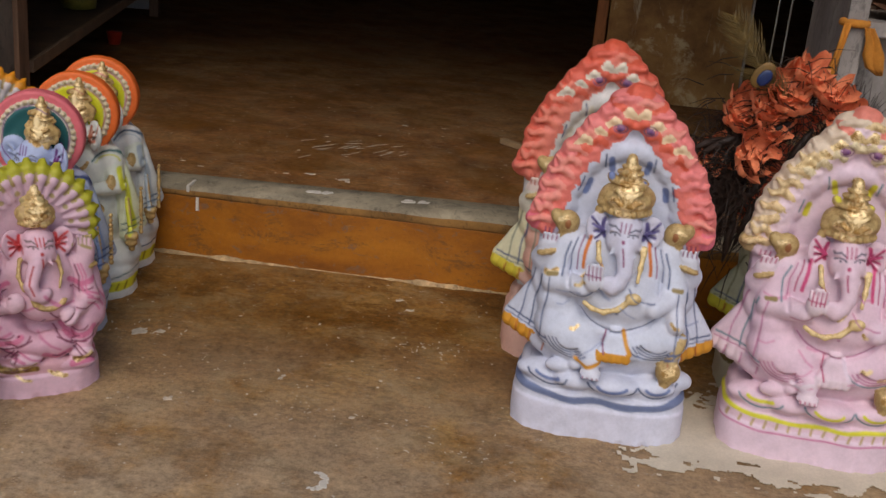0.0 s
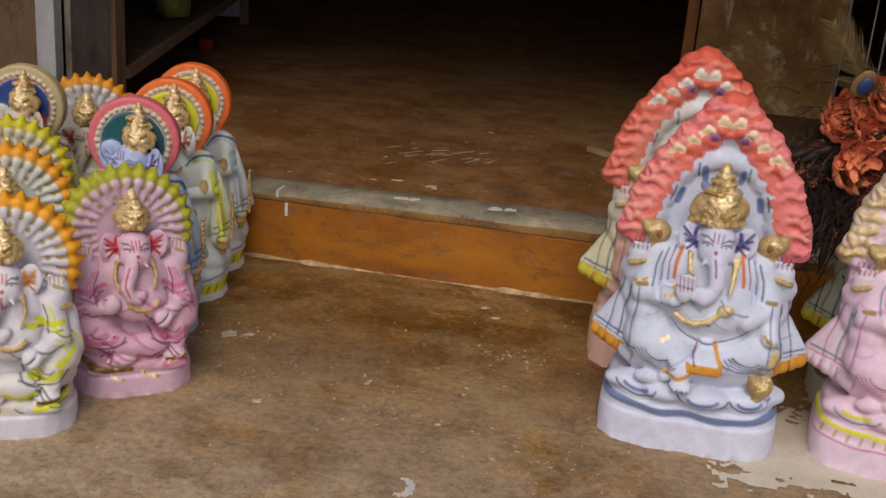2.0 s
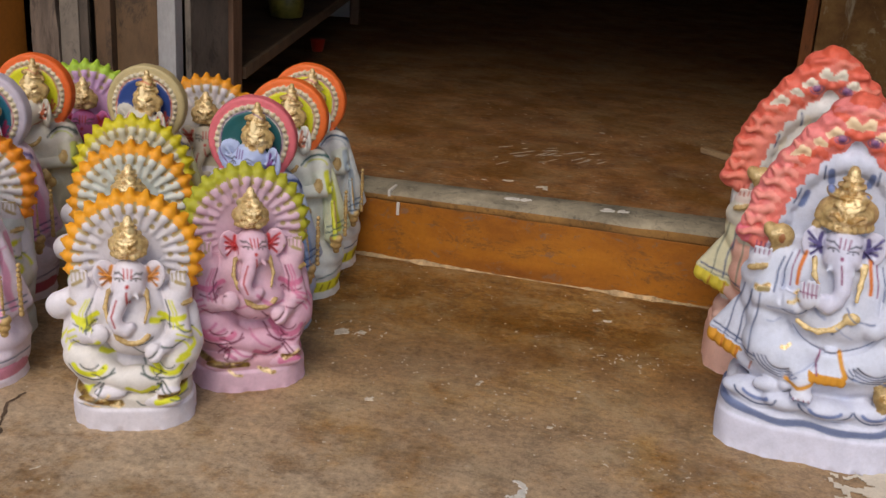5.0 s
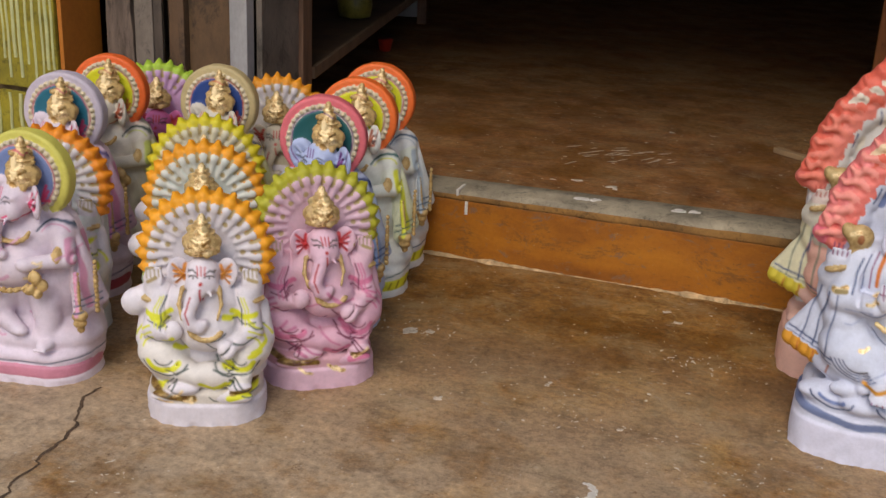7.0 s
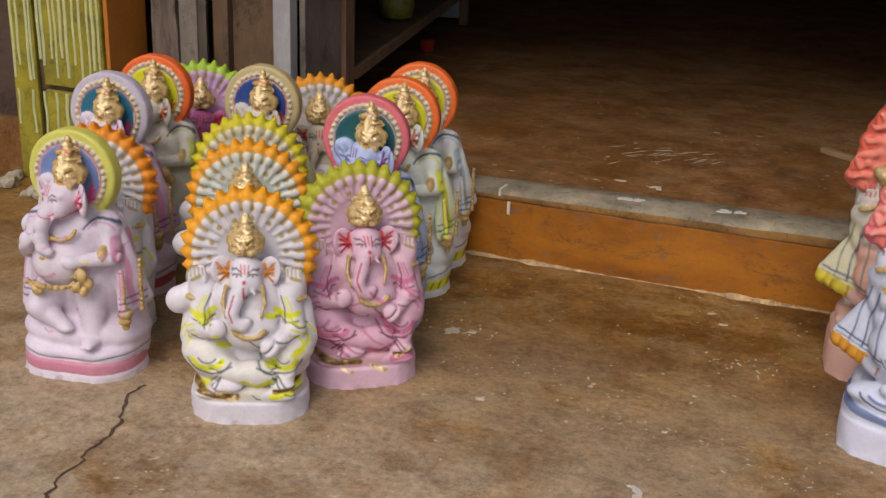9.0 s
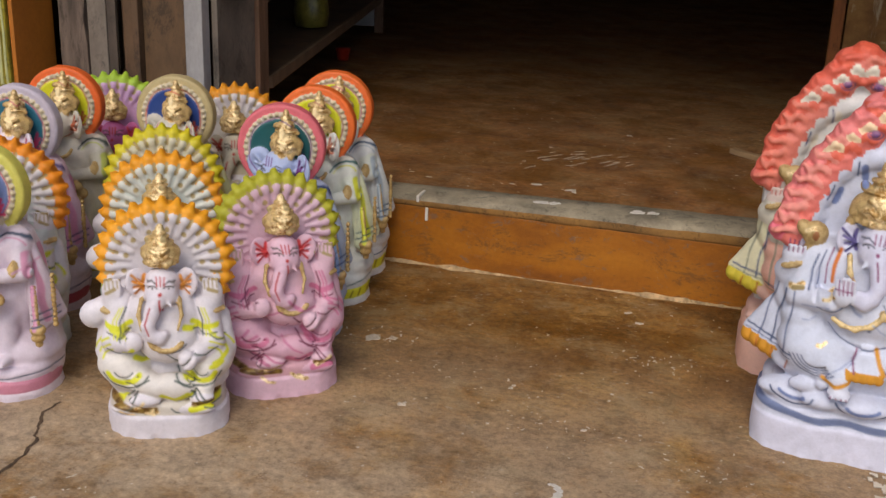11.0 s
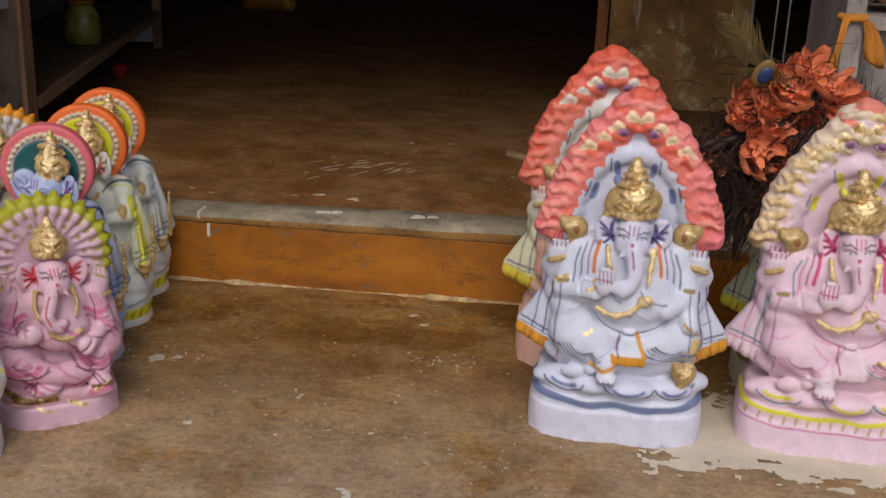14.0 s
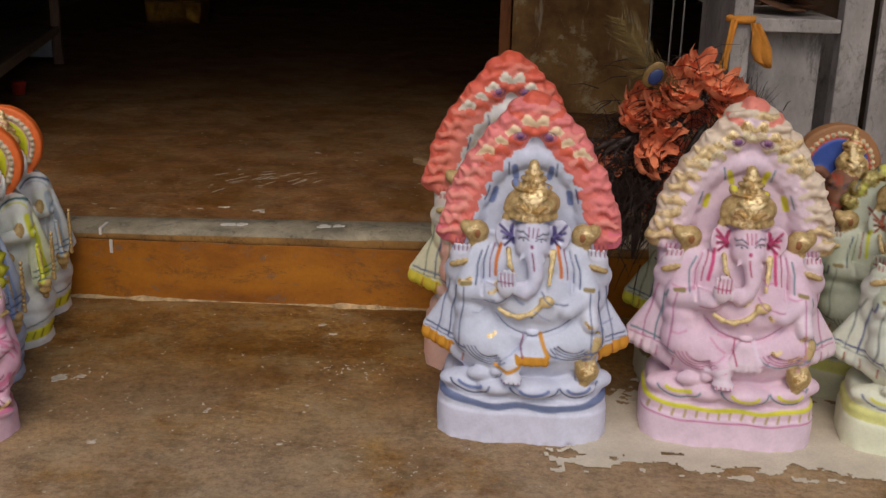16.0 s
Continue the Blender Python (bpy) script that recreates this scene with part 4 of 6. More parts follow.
    for x, y, z, r in ((0.044, -0.076, 0.212, 0.013), (0.054, -0.070, 0.198, 0.011), (0.034, -0.080, 0.192, 0.011), (-0.042, -0.080, 0.180, 0.012), (0.046, -0.074, 0.182, 0.009)):
        s.ell((x, y, z), (r, 0.009, r * 1.1), "gold", 0.002)
    # mace hanging at the side, and a bead cord
    for i in range(9):
        s.ell((0.104 + 0.0012 * i, -0.040 - 0.002 * i, 0.214 - 0.0075 * i), (0.0062, 0.006, 0.0048), "gold", 0.002)
    s.ell((0.116, -0.058, 0.140), (0.0145, 0.013, 0.0115), "gold", 0.002)
    s.ell((0.116, -0.058, 0.126), (0.0125, 0.012, 0.009), "gold", 0.002)
    s.ell((0.117, -0.058, 0.114), (0.007, 0.007, 0.007), "gold", 0.002)
    for i in range(11):
        s.ell((0.128, -0.012, 0.23 - 0.0095 * i), (0.0045, 0.006, 0.005), "gold", 0.002)
    s.path([(x, -0.062 + 2 * x * x, z) for x, z in arc(-0.004, 0.300, 0.036, 0.028, 195, 345, 8)], 0.004, 0.004, "gold", 0.003)
    head(s, -0.002, -0.034, 0.345, 0.0345, [(-0.022, -0.062, 0.322), (-0.029, -0.070, 0.300), (-0.031, -0.076, 0.278), (-0.024, -0.080, 0.260), (-0.012, -0.082, 0.254)], 1.0, -26)
    crown(s, 0.010, -0.026, 0.386, 0.032, 0.066, "gold", 22)
    s.engrave([arc(-0.012, 0.222, 0.054, 0.045, 200, 340, 10), [(0.010, 0.178), (0.006, 0.14), (0.020, 0.095)]] + [[(sx * 0.096, 0.25), (sx * 0.094, 0.18), (sx * 0.092, 0.12)] for sx in (-1, 1)], 0.0032, 0.0034, 0.0)
    return s.engrave([p for p, w, c, d in stand_strokes("0", "0") if len(p) > 1 and w < 0.002], 0.001).cast()


# ---- the statues ----
def eyes(cx, cz, r, dark, deep):
    out = []
    for sx in (-1, 1):
        out.append((arc(cx + sx * r * 0.46, cz - r * 0.04, r * 0.27, r * 0.15, 15, 165, 5), 0.0007, dark, deep))
        out.append(([(cx + sx * r * 0.46, cz - r * 0.02)], 0.0015, dark, deep))
        out.append(([(cx + sx * r * 0.2, cz + r * 0.18), (cx + sx * r * 0.5, cz + r * 0.38), (cx + sx * r * 0.8, cz + r * 0.30)], 0.0006, dark, deep))
    return out


def tilak(cx, cz, r, red, deep):
    return [([(cx + o * r, cz + r * 0.15), (cx + o * r * 1.2, cz + r * 0.6)], 0.0009, red, deep) for o in (-0.2, 0, 0.2)] + [([(cx, cz - r * 0.3)], 0.003, red, deep), ([(cx, cz - r * 0.6), (cx + r * 0.1, cz - r * 1.4)], 0.0014, red, deep)]


def gilt(cx, cz, r, h):
    """Bright gold leaf rubbed on the raised middle of a crown."""
    return [([(cx - 0.12 * r, cz - 0.1 * r), (cx, cz + 0.3 * r), (cx, cz + h * 0.55)], r * 0.34, GOLD, 0.0), ([(cx - r * 0.45, cz + r * 0.1), (cx + r * 0.45, cz + r * 0.05)], r * 0.2, GOLD, 0.0), ([(cx, cz + h * 0.75), (cx, cz + h)], r * 0.14, GOLD, 0.0)]


def big_strokes(line, accent, hem, red="b03a58", leaf="5566a0", fine="46577f", ear=None):
    st = inner_ear(0.005, 0.368, 0.032, ear or red) + eyes(0.005, 0.368, 0.032, "3b3f55", 0.0) + tilak(0.005, 0.368, 0.032, red, -0.05) + gilt(0.002, 0.415, 0.047, 0.07)
    for sx in (-1, 1):
        # shoulder drape: bordered stripes
        for i, (c, w) in enumerate(((accent, 0.0030), (red, 0.0010), (line, 0.0009), (fine, 0.0015))):
            st.append(([(sx * (0.050 + 0.010 * i), 0.352 - 0.005 * i), (sx * (0.054 + 0.0115 * i), 0.325 - 0.004 * i), (sx * (0.056 + 0.011 * i), 0.300 - 0.006 * i)], w, c, 0.0))
        for i in range(3):
            st.append(([(sx * (0.108 + 0.014 * i), 0.275), (sx * (0.116 + 0.021 * i), 0.17)], 0.0013, fine if i == 1 else line, 0.06))
        st.append(([(sx * 0.104, 0.172), (sx * 0.178, 0.182)], 0.0016, fine, 0.06))
        st.append(([(sx * 0.104, 0.164), (sx * 0.18, 0.174)], 0.0010, line, 0.06))
        for k in range(3):
            st.append(([(sx * (0.106 + 0.026 * k), 0.158 + 0.002 * k), (sx * (0.107 + 0.0265 * k), 0.140 + 0.002 * k)], 0.0012, "b05a28" if hem[0] in "de" else line, 0.06))
        # leaves painted on the arch
        for x, z, t in ((0.066, 0.425, 0.9), (0.030, 0.468, 0.35)):
            dx, dz = 0.009 * math.cos(2.2 - t), 0.010 * math.sin(2.2 - t)
            st.append(([(sx * (x - dx), z + dz), (sx * (x + dx), z - dz)], 0.0052, leaf, 0.03))
            st.append(([(sx * (x - dx + 0.010), z + dz + 0.008), (sx * (x + dx + 0.012), z - dz + 0.004)], 0.0014, fine, 0.03))
        # fan of fold lines over each knee
        for f in (0.0, 0.25, 0.5, 0.75):
            if sx < 0:
                st.append((arc(-0.062, 0.192 - 0.006 * f, 0.046 - 0.028 * f, 0.044 - 0.026 * f, 200, 310, 8), 0.0012, line, 0.0))
            else:
                st.append((arc(0.082, 0.198 - 0.004 * f, 0.050 - 0.03 * f, 0.040 - 0.024 * f, 205, 320, 8), 0.0012, fine if f == 0 else line, 0.0))
        for k in range(4):
            st.append(([(sx * (0.106 + 0.0075 * k), 0.336), (sx * (0.105 + 0.0075 * k), 0.344)], 0.0010, red, 0.0))
        st.append((arc(sx * 0.06, 0.31, 0.042, 0.05, 215 if sx > 0 else 255, 285 if sx > 0 else 325, 6), 0.0009, line, 0.0))
        st.append(([(sx * 0.090, 0.366)], 0.0026, "9a6034", 0.0))
        st.append(([(sx * 0.094, 0.376), (sx * 0.106, 0.372)], 0.003, GOLD, 0.0))
        st.append(([(sx * 0.024, 0.532)], 0.0028, "6a3f78", 0.0))
        st.append((arc(sx * 0.024, 0.532, 0.011, 0.0075, 0, 360, 14), 0.0008, "8a5a80", 0.0))
        st.append(([(sx * 0.098, 0.282), (sx * 0.112, 0.280)], 0.0035, DULL, 0.0))
    st.append((arc(0.012, 0.252, 0.070, 0.048, 205, 335, 10), 0.0011, line, -0.03))
    st.append(([(0.010, 0.236)], 0.0022, line, -0.05))
    for k in range(4):
        st.append(([(-0.045 + 0.0065 * k, 0.318), (-0.044 + 0.0065 * k, 0.296)], 0.0009, red, -0.08))
    st.append(([(-0.050, 0.304), (-0.024, 0.300)], 0.0008, red, -0.08))
    st.append(([(-0.004, 0.204), (-0.008, 0.185), (-0.002, 0.165)], 0.0013, red, -0.06))
    st.append(([(-0.050, 0.150), (-0.030, 0.142), (-0.008, 0.148)], 0.0034, hem, -0.06))
    st.append(([(0.026, 0.206), (0.032, 0.186), (0.040, 0.170)], 0.0034, hem, -0.05))
    for k in range(4):
        st.append(([(-0.033 + 0.008 * k, 0.122), (-0.033 + 0.008 * k, 0.126)], 0.0010, red, -0.10))
    # cloud scallops on the seat
    for x, w in ((-0.092, 0.036), (0.020, 0.042), (0.098, 0.034)):
        st.append((arc(x, 0.112, w, 0.022, 190, 350, 9), 0.0016, fine, 0.0))
        st.append((arc(x, 0.110, w * 0.6, 0.010, 200, 340, 7), 0.0030, leaf, -0.05))
    st.append(([(0.104, 0.142), (0.114, 0.148)], 0.008, GOLD, -0.05))
    return st


def inner_ear(cx, cz, r, ear):
    out = []
    for sx in (-1, 1):
        for k in range(4):
            out.append(([(cx + sx * r * 1.05, cz - r * 0.1), (cx + sx * r * (1.75 - 0.08 * k), cz + r * (0.62 - 0.4 * k))], r * 0.075, ear, 0.0))
        out.append(([(cx + sx * r * 1.08, cz + r * 0.5), (cx + sx * r * 1.14, cz + r * 0.1), (cx + sx * r * 1.06, cz - r * 0.35)], r * 0.11, ear, 0.0))
    return out


def dabs(n, colour, x, z0, z1, seed, length=0.024, half=0.004, deep=0.0):
    """Loose brush dabs scattered over a figure's front."""
    rd = random.Random(seed)
    out = []
    for i in range(n):
        a, b, t = rd.uniform(-x, x), rd.uniform(z0, z1), rd.uniform(-0.9, 0.9)
        l = length * rd.uniform(0.5, 1.2)
        out.append(([(a, b), (a + 0.5 * l * math.cos(t), b + 0.5 * l * math.sin(t) - 0.003), (a + l * math.cos(t), b + l * math.sin(t))], half * rd.uniform(0.6, 1.2), colour, deep))
    return out


def petal_strokes(line, accent, ear, dark="4a4038", groove="b09a68"):
    st = eyes(0.002, 0.259, 0.0275, dark, 0.0) + tilak(0.002, 0.258, 0.0275, "c02c24", -0.03) + inner_ear(0.002, 0.257, 0.0275, ear) + gilt(0.001, 0.302, 0.033, 0.048)
    for i in range(18):
        a = radians(-19.55 + 12.888 * i)
        st.append(([(0.079 * math.cos(a), 0.271 + 0.079 * math.sin(a)), (0.094 * math.cos(a), 0.271 + 0.094 * math.sin(a))], 0.0030, groove, 0.03))
        if i % 2 == 0:
            st.append(([(0.064 * math.cos(a), 0.271 + 0.064 * math.sin(a))], 0.0046, groove, 0.03))
    for sx in (-1, 1):
        for i in range(2):
            st.append(([(sx * 0.050, 0.194 - 0.012 * i), (sx * 0.068, 0.184 - 0.012 * i), (sx * 0.088, 0.188 - 0.012 * i)], 0.0011 if i else 0.0046, line if i else accent, 0.0))
        st.append((arc(sx * 0.058, 0.124, 0.040, 0.036, 200, 335, 8), 0.0014, line, 0.0))
        st.append((arc(sx * 0.060, 0.122, 0.028, 0.024, 200, 330, 8), 0.0048, accent, -0.02))
        st.append((arc(sx * 0.060, 0.120, 0.016, 0.013, 200, 330, 6), 0.0011, line, -0.02))
        for i in range(2):
            st.append(([(sx * 0.046 + 0.006 * i, 0.084), (sx * 0.060 + 0.010 * i, 0.066)], 0.0013, line, 0.0))
        for k in range(4):
            st.append(([(sx * (0.069 + 0.0068 * k), 0.246), (sx * (0.069 + 0.0068 * k), 0.258)], 0.0008, groove, 0.0))
        for f in (0.0, 0.3, 0.6):
            st.append((arc(sx * 0.070, 0.128, 0.044 - 0.03 * f, 0.044 - 0.03 * f, 20 if sx > 0 else 110, 80 if sx > 0 else 165, 7), 0.0016, accent, 0.0))
            st.append(([(sx * (0.058 + 0.016 * f), 0.216), (sx * (0.066 + 0.018 * f), 0.196), (sx * (0.064 + 0.02 * f), 0.170)], 0.0012, accent if f else line, 0.0))
        st.append(([(sx * 0.088, 0.152), (sx * 0.070, 0.144), (sx * 0.054, 0.150)], 0.0012, line, 0.0))
        st.append(([(sx * 0.020, 0.104), (sx * 0.040, 0.094), (sx * 0.058, 0.098)], 0.0012, line, -0.03))
    st.append((arc(0.008, 0.160, 0.044, 0.037, 205, 335, 8), 0.0012, line, -0.03))
    st.append(([(-0.012, 0.232), (-0.022, 0.206), (-0.016, 0.188)], 0.0014, "b03030", -0.06))
    st.append(([(0.012, 0.150), (0.028, 0.132), (0.036, 0.112)], 0.0012, line, -0.04))
    st.append(([(0.0, 0.078), (0.020, 0.070), (0.040, 0.078)], 0.0045, accent, -0.04))
    st.append(([(0.045, 0.052), (0.085, 0.058)], 0.0055, accent, 0.0))
    st.append(([(-0.085, 0.060), (-0.050, 0.052), (-0.015, 0.050)], 0.0050, "8e7434g", 0.0))
    st.append(([(0.050, 0.060), (0.085, 0.066)], 0.0040, "8e7434g", 0.0))
    return st


def stand_strokes(line, accent, red="c23a58", trim=None):
    dark = "3f3a48"
    st = gilt(0.010, 0.386, 0.032, 0.066)
    # the turned face: near eye, brow, mouth and the red of the near ear
    for x, w in ((-0.004, 0.0085), (-0.030, 0.005)):
        st.append((arc(x, 0.346, w, 0.0045, 15, 165, 5), 0.0008, dark, 0.0))
        st.append(([(x, 0.347)], 0.0015, dark, 0.0))
        st.append(([(x - w, 0.352), (x, 0.358), (x + w, 0.356)], 0.0007, dark, 0.0))
    st.append(([(-0.010, 0.322), (-0.002, 0.326)], 0.0018, red, 0.0))
    for o in (-0.005, 0.0, 0.005):
        st.append(([(-0.020 + o, 0.356), (-0.020 + o * 1.2, 0.370)], 0.0009, red, -0.03))
    for k in range(4):
        st.append(([(0.030, 0.334), (0.040 + 0.004 * (k % 2), 0.366 - 0.010 * k)], 0.0026, red, 0.0))
    for sx in (-1, 1):
        st.append((arc(sx * 0.066, 0.284, 0.030, 0.026, 15, 165, 6), 0.0018, line, 0.0))
        st.append((arc(sx * 0.066, 0.284, 0.023, 0.019, 15, 165, 6), 0.0009, accent, 0.0))
        st.append(([(sx * 0.088, 0.275), (sx * 0.104, 0.205), (sx * 0.114, 0.145)], 0.0045, accent, 0.05))
        for i in range(2):
            st.append(([(sx * 0.090, 0.154 - 0.012 * i), (sx * 0.128, 0.164 - 0.012 * i)], 0.0014, line, 0.05))
    st.append((arc(-0.006, 0.376, 0.061, 0.061, 0, 360, 36), 0.0010, red, 0.03))
    st.append(([(-0.125, 0.052), (-0.06, 0.045), (0.0, 0.043), (0.06, 0.045), (0.125, 0.052)], 0.0013, line, 0.05))
    if trim:
        for i in range(17):
            st.append(([(-0.112 + 0.014 * i, 0.021), (-0.107 + 0.014 * i, 0.034)], 0.0014, trim, 0.05))
    return st


GOLD = "fae6b4g"
DULL = "94804e"
BIG, PETAL, STAND = big_seated(0.0023), small_seated(0.0021), standing(0.0023)
BIG_N = big_seated(0.0034, False)
BIG_B, PETAL_B, STAND_B = big_seated(0.0032), small_seated(0.0029), standing(0.0029)

BRONZE = "c4aa74h"
base_big = dict(gold=BRONZE, stone="9a6034", maskeye="8a5a80", curl="e8cfa0h", gilt="ecd49ch")
W_A = dict(base_big, curl="f4988a", wave="f6d8b0", body="d8dbea", base="e2e1f2", band="dadcec", seat="d6d9ea", plate="d8dcee", crest="ec6c54", rim="f28884", rimend="f47e8e", rimin="ee7e72", wave2="ea6a52",
           belly="d4d7e6", cloth="d4d8e8", skin="dedfec", sleeve="d6dae9", hem="dd9a2c", hang="dce0f0", face="d8d6e8", shawl="dadeee")
W_B = dict(base_big, curl="ee8670", wave="ece0cc", body="e2dccb", base="f0c0ac", band="e8b8a4", seat="eabfae", plate="e6e2de", crest="e86448", rim="ea6c56", rimend="ee7c6c", rimin="ec8472", wave2="e86c54",
           belly="e6d6c6", cloth="efb9a4", skin="e6d2c8", sleeve="e6ddc4", hem="e0cc40", hang="efc4ae", face="e2dcd4", shawl="e8e2bc")
P_A = dict(base_big, wave=GOLD, body="ecd0de", base="eed3e2", band="ecccda", seat="ecccda", plate="edd2e0", crest="ef8e7c", rim="e6d0b8", rimend="d8c08ch", rimin="edd2dc", wave2="e6d8b4h",
           belly="ebcad9", cloth="eac8d8", skin="eed8e2", sleeve="ebcbda", hem="eed6e0", hang="eccfdc", face="eaccda", shawl="eed2df")
P_B = dict(base_big, curl="e8704c", wave="d8a070", body="c5c9ae", base="d2cfb4", band="8c7a44", seat="ccceb4", plate="c8ccb2", crest="e0603c", rim="e2603c", rimend="e4623e", rimin="df8a5a", wave2=DULL,
           belly="c4c8ac", cloth="c8ccb0", skin="ccd0b8", sleeve="c4c8aa", hem="d6d23a", hang="ccd0b4", face="c8ccb4", shawl="ccd2b2")
Q_A = dict(base_big, wave=DULL, body="ccd1bc", base="d8d9b8", band="d6d878", seat="d0d4b8", plate="ccd2bc", crest="d8b060", rim="b5ac6cg", rimend="b5ac6cg", rimin="c4c08a", wave2=DULL,
           belly="c6ccb4", cloth="c8ceb8", skin="d4d8c4", sleeve="c8ceb4", hem="d4d9c4", hang="d4d8c0", face="ccd0c0", shawl="d2d7be")
Q_B = dict(Q_A, body="e4e6d8", base="eeeed0", band="e6e490", seat="e8e8d0", shawl="e8ecd8", cloth="e2e6d4", belly="e0e4d2", plate="e2e6d6", rim="c8b878g", hem="e6ead8")

RG, LG = "statues in rows beside the shop step", "statues crowded before the shop front"
place_statue(BIG.figure("statue", W_A, dabs(8, "aab3d0", 0.12, 0.11, 0.32, 14, 0.035, 0.0018) + dabs(5, GOLD, 0.12, 0.15, 0.3, 15, 0.016, 0.0035) + big_strokes("6b7596", "d9792c", "dd9a2c", "8a3868", "7484b4", "46577f", "5a5088") + [([(-0.156, 0.082), (-0.1, 0.073), (-0.04, 0.069), (0.01, 0.071), (0.06, 0.068), (0.11, 0.073), (0.156, 0.082)], 0.0062, "7480a4", 0.06)]), 0.130, 1.825, -2, "pale blue painted plaster seated elephant-headed statue with coral flower rim", RG)
place_statue(BIG_B.figure("statue", W_B, big_strokes("8a8f7a", "e0cc40", "e8d040", "c04838", "e8e0d0"), 1), 0.094, 2.130, 4, "cream and peach plaster seated statue with coral flower rim", RG, 1.045)
place_statue(BIG.figure("statue", P_A, dabs(10, "e2a4c0", 0.12, 0.11, 0.32, 16, 0.035, 0.0018) + dabs(5, GOLD, 0.12, 0.15, 0.3, 17, 0.016, 0.0035) + [([(-0.14 + 0.02 * i, 0.058), (-0.138 + 0.02 * i, 0.068)], 0.0022, "c4a878", 0.05) for i in range(15)] + big_strokes("c77fa2", "d84f84", "f0d8e6", "b8386a", "e2d83c", "6a8a94") + [([(-0.15, 0.077), (0.0, 0.072), (0.15, 0.077)], 0.004, "e6df3c", 0.05), ([(-0.15, 0.052), (0.0, 0.05), (0.15, 0.052)], 0.0015, "d878a8", 0.05)], 2), 0.500, 1.835, -5, "pink painted plaster seated elephant-headed statue with gold flower rim", RG)
place_statue(BIG_B.figure("statue", P_B, big_strokes("7f845e", "d6d23a", "d6d23a", "a84830", "c8c060"), 3), 0.520, 2.065, 0, "grey-green plaster seated statue hung with paper flowers", RG, 0.98)
place_statue(BIG_N.figure("statue", Q_B, big_strokes("8a9488", "e2e23a", "e2e23a", "b0584a", "e2e060", "4a5a88"), 4), 0.856, 1.812, -10, "white plaster seated statue with yellow trim", RG, 0.97)
place_statue(BIG_N.figure("statue", Q_A, big_strokes("8a9278", "d6da40", "d6da40", "a05840", "d0d060", "4a5a68"), 5), 0.835, 2.040, -8, "grey-green plaster seated statue with yellow trim", RG, 0.95)

base_p = dict(gold="d2b67ch")
A_C = dict(base_p, body="e2dade", base="e2dae0", band="d8cec2", plate="ded6da", petal="ded6d8", tip="f2a41a", belly="e4dcde", cloth="e8e0d8", skin="e8e0e4", seat="e4dcde", sleeve="e8e0e4", shawl="e6dee2", face="e6dce2")
B_C = dict(base_p, body="e4bac8", base="e8c0d0", band="d6a4ae", plate="e0bccb", petal="e0bccb", tip="b4b02c", belly="e4b8c8", cloth="e0aec0", skin="e8c2d0", seat="e2b4c6", sleeve="e2b6c6", shawl="e0b4c4", face="e4bccc", groove="a88658")
K_C = dict(A_C, plate="d6dcd2", body="ccd6c4", petal="dcdcd0", tip="f0a01a", base="dcdccc", cloth="ccd6bc", sleeve="cad6c0", shawl="c6d2ba")
J_C = dict(A_C, plate="e0d6c0", body="dcd2c8", petal="e0d8b8", tip="d6c61e", groove="6f5d2c")
D_C = dict(A_C, body="dfe2dc", plate="e0e0de", tip="ee8f16", base="dcdedb")
I_C = dict(A_C, body="c8bca0", plate="d8d2cc", tip="e8981c", face="cfc4ac")
G_C = dict(base_p, body="cf86b2", base="d49abc", band="c080a0", plate="d3a6cc", petal="d2aad2", tip="a9c83a", belly="cf86b2", cloth="cc80ac", skin="cf86b2", seat="cf90b4", sleeve="cf86b2", shawl="cf8cb6", face="c86aa0")
YG = dabs(9, "e4e234", 0.085, 0.06, 0.2, 3) + petal_strokes("4c5a52", "e2e02c", "d88a28") + dabs(7, "4c5a58", 0.08, 0.05, 0.19, 5, 0.02, 0.0011) + dabs(4, GOLD, 0.08, 0.045, 0.06, 7, 0.02, 0.003)
place_statue(PETAL.figure("statue", A_C, YG, 0), -0.970, 1.478, 24, "white and yellow plaster seated statue with orange petal halo", LG, 0.995)
place_statue(PETAL.figure("statue", B_C, dabs(9, "d0809f", 0.085, 0.05, 0.2, 9, 0.035, 0.0028) + petal_strokes("7c2c4c", "d87a9c", "cf3a3c") + dabs(6, "6c3058", 0.08, 0.05, 0.18, 11, 0.02, 0.0011) + dabs(5, GOLD, 0.085, 0.04, 0.06, 13, 0.025, 0.003), 1), -0.860, 1.680, 36, "pink plaster seated statue with olive-tipped petal halo", LG, 1.02)
place_statue(PETAL.figure("statue", K_C, YG, 2), -1.105, 1.700, 24, "pale green plaster seated statue with orange petal halo", LG, 1.03)
place_statue(PETAL_B.figure("statue", J_C, YG, 3), -1.205, 1.870, 26, "cream plaster seated statue with yellow petal halo", LG, 1.04)
place_statue(PETAL_B.figure("statue", D_C, YG, 4), -1.415, 1.645, 18, "white plaster seated statue with orange petal halo", LG, 1.04)
place_statue(PETAL_B.figure("statue", I_C, petal_strokes("5a4a3a", "d0b040", "b83c24"), 5), -1.255, 2.270, 24, "buff plaster seated statue with orange petal halo", LG, 1.07)
place_statue(PETAL_B.figure("statue", G_C, petal_strokes("702c58", "cf70a8", "b03030"), 6), -1.565, 2.250, 24, "purple plaster seated statue with green-tipped petal halo", LG, 1.08)

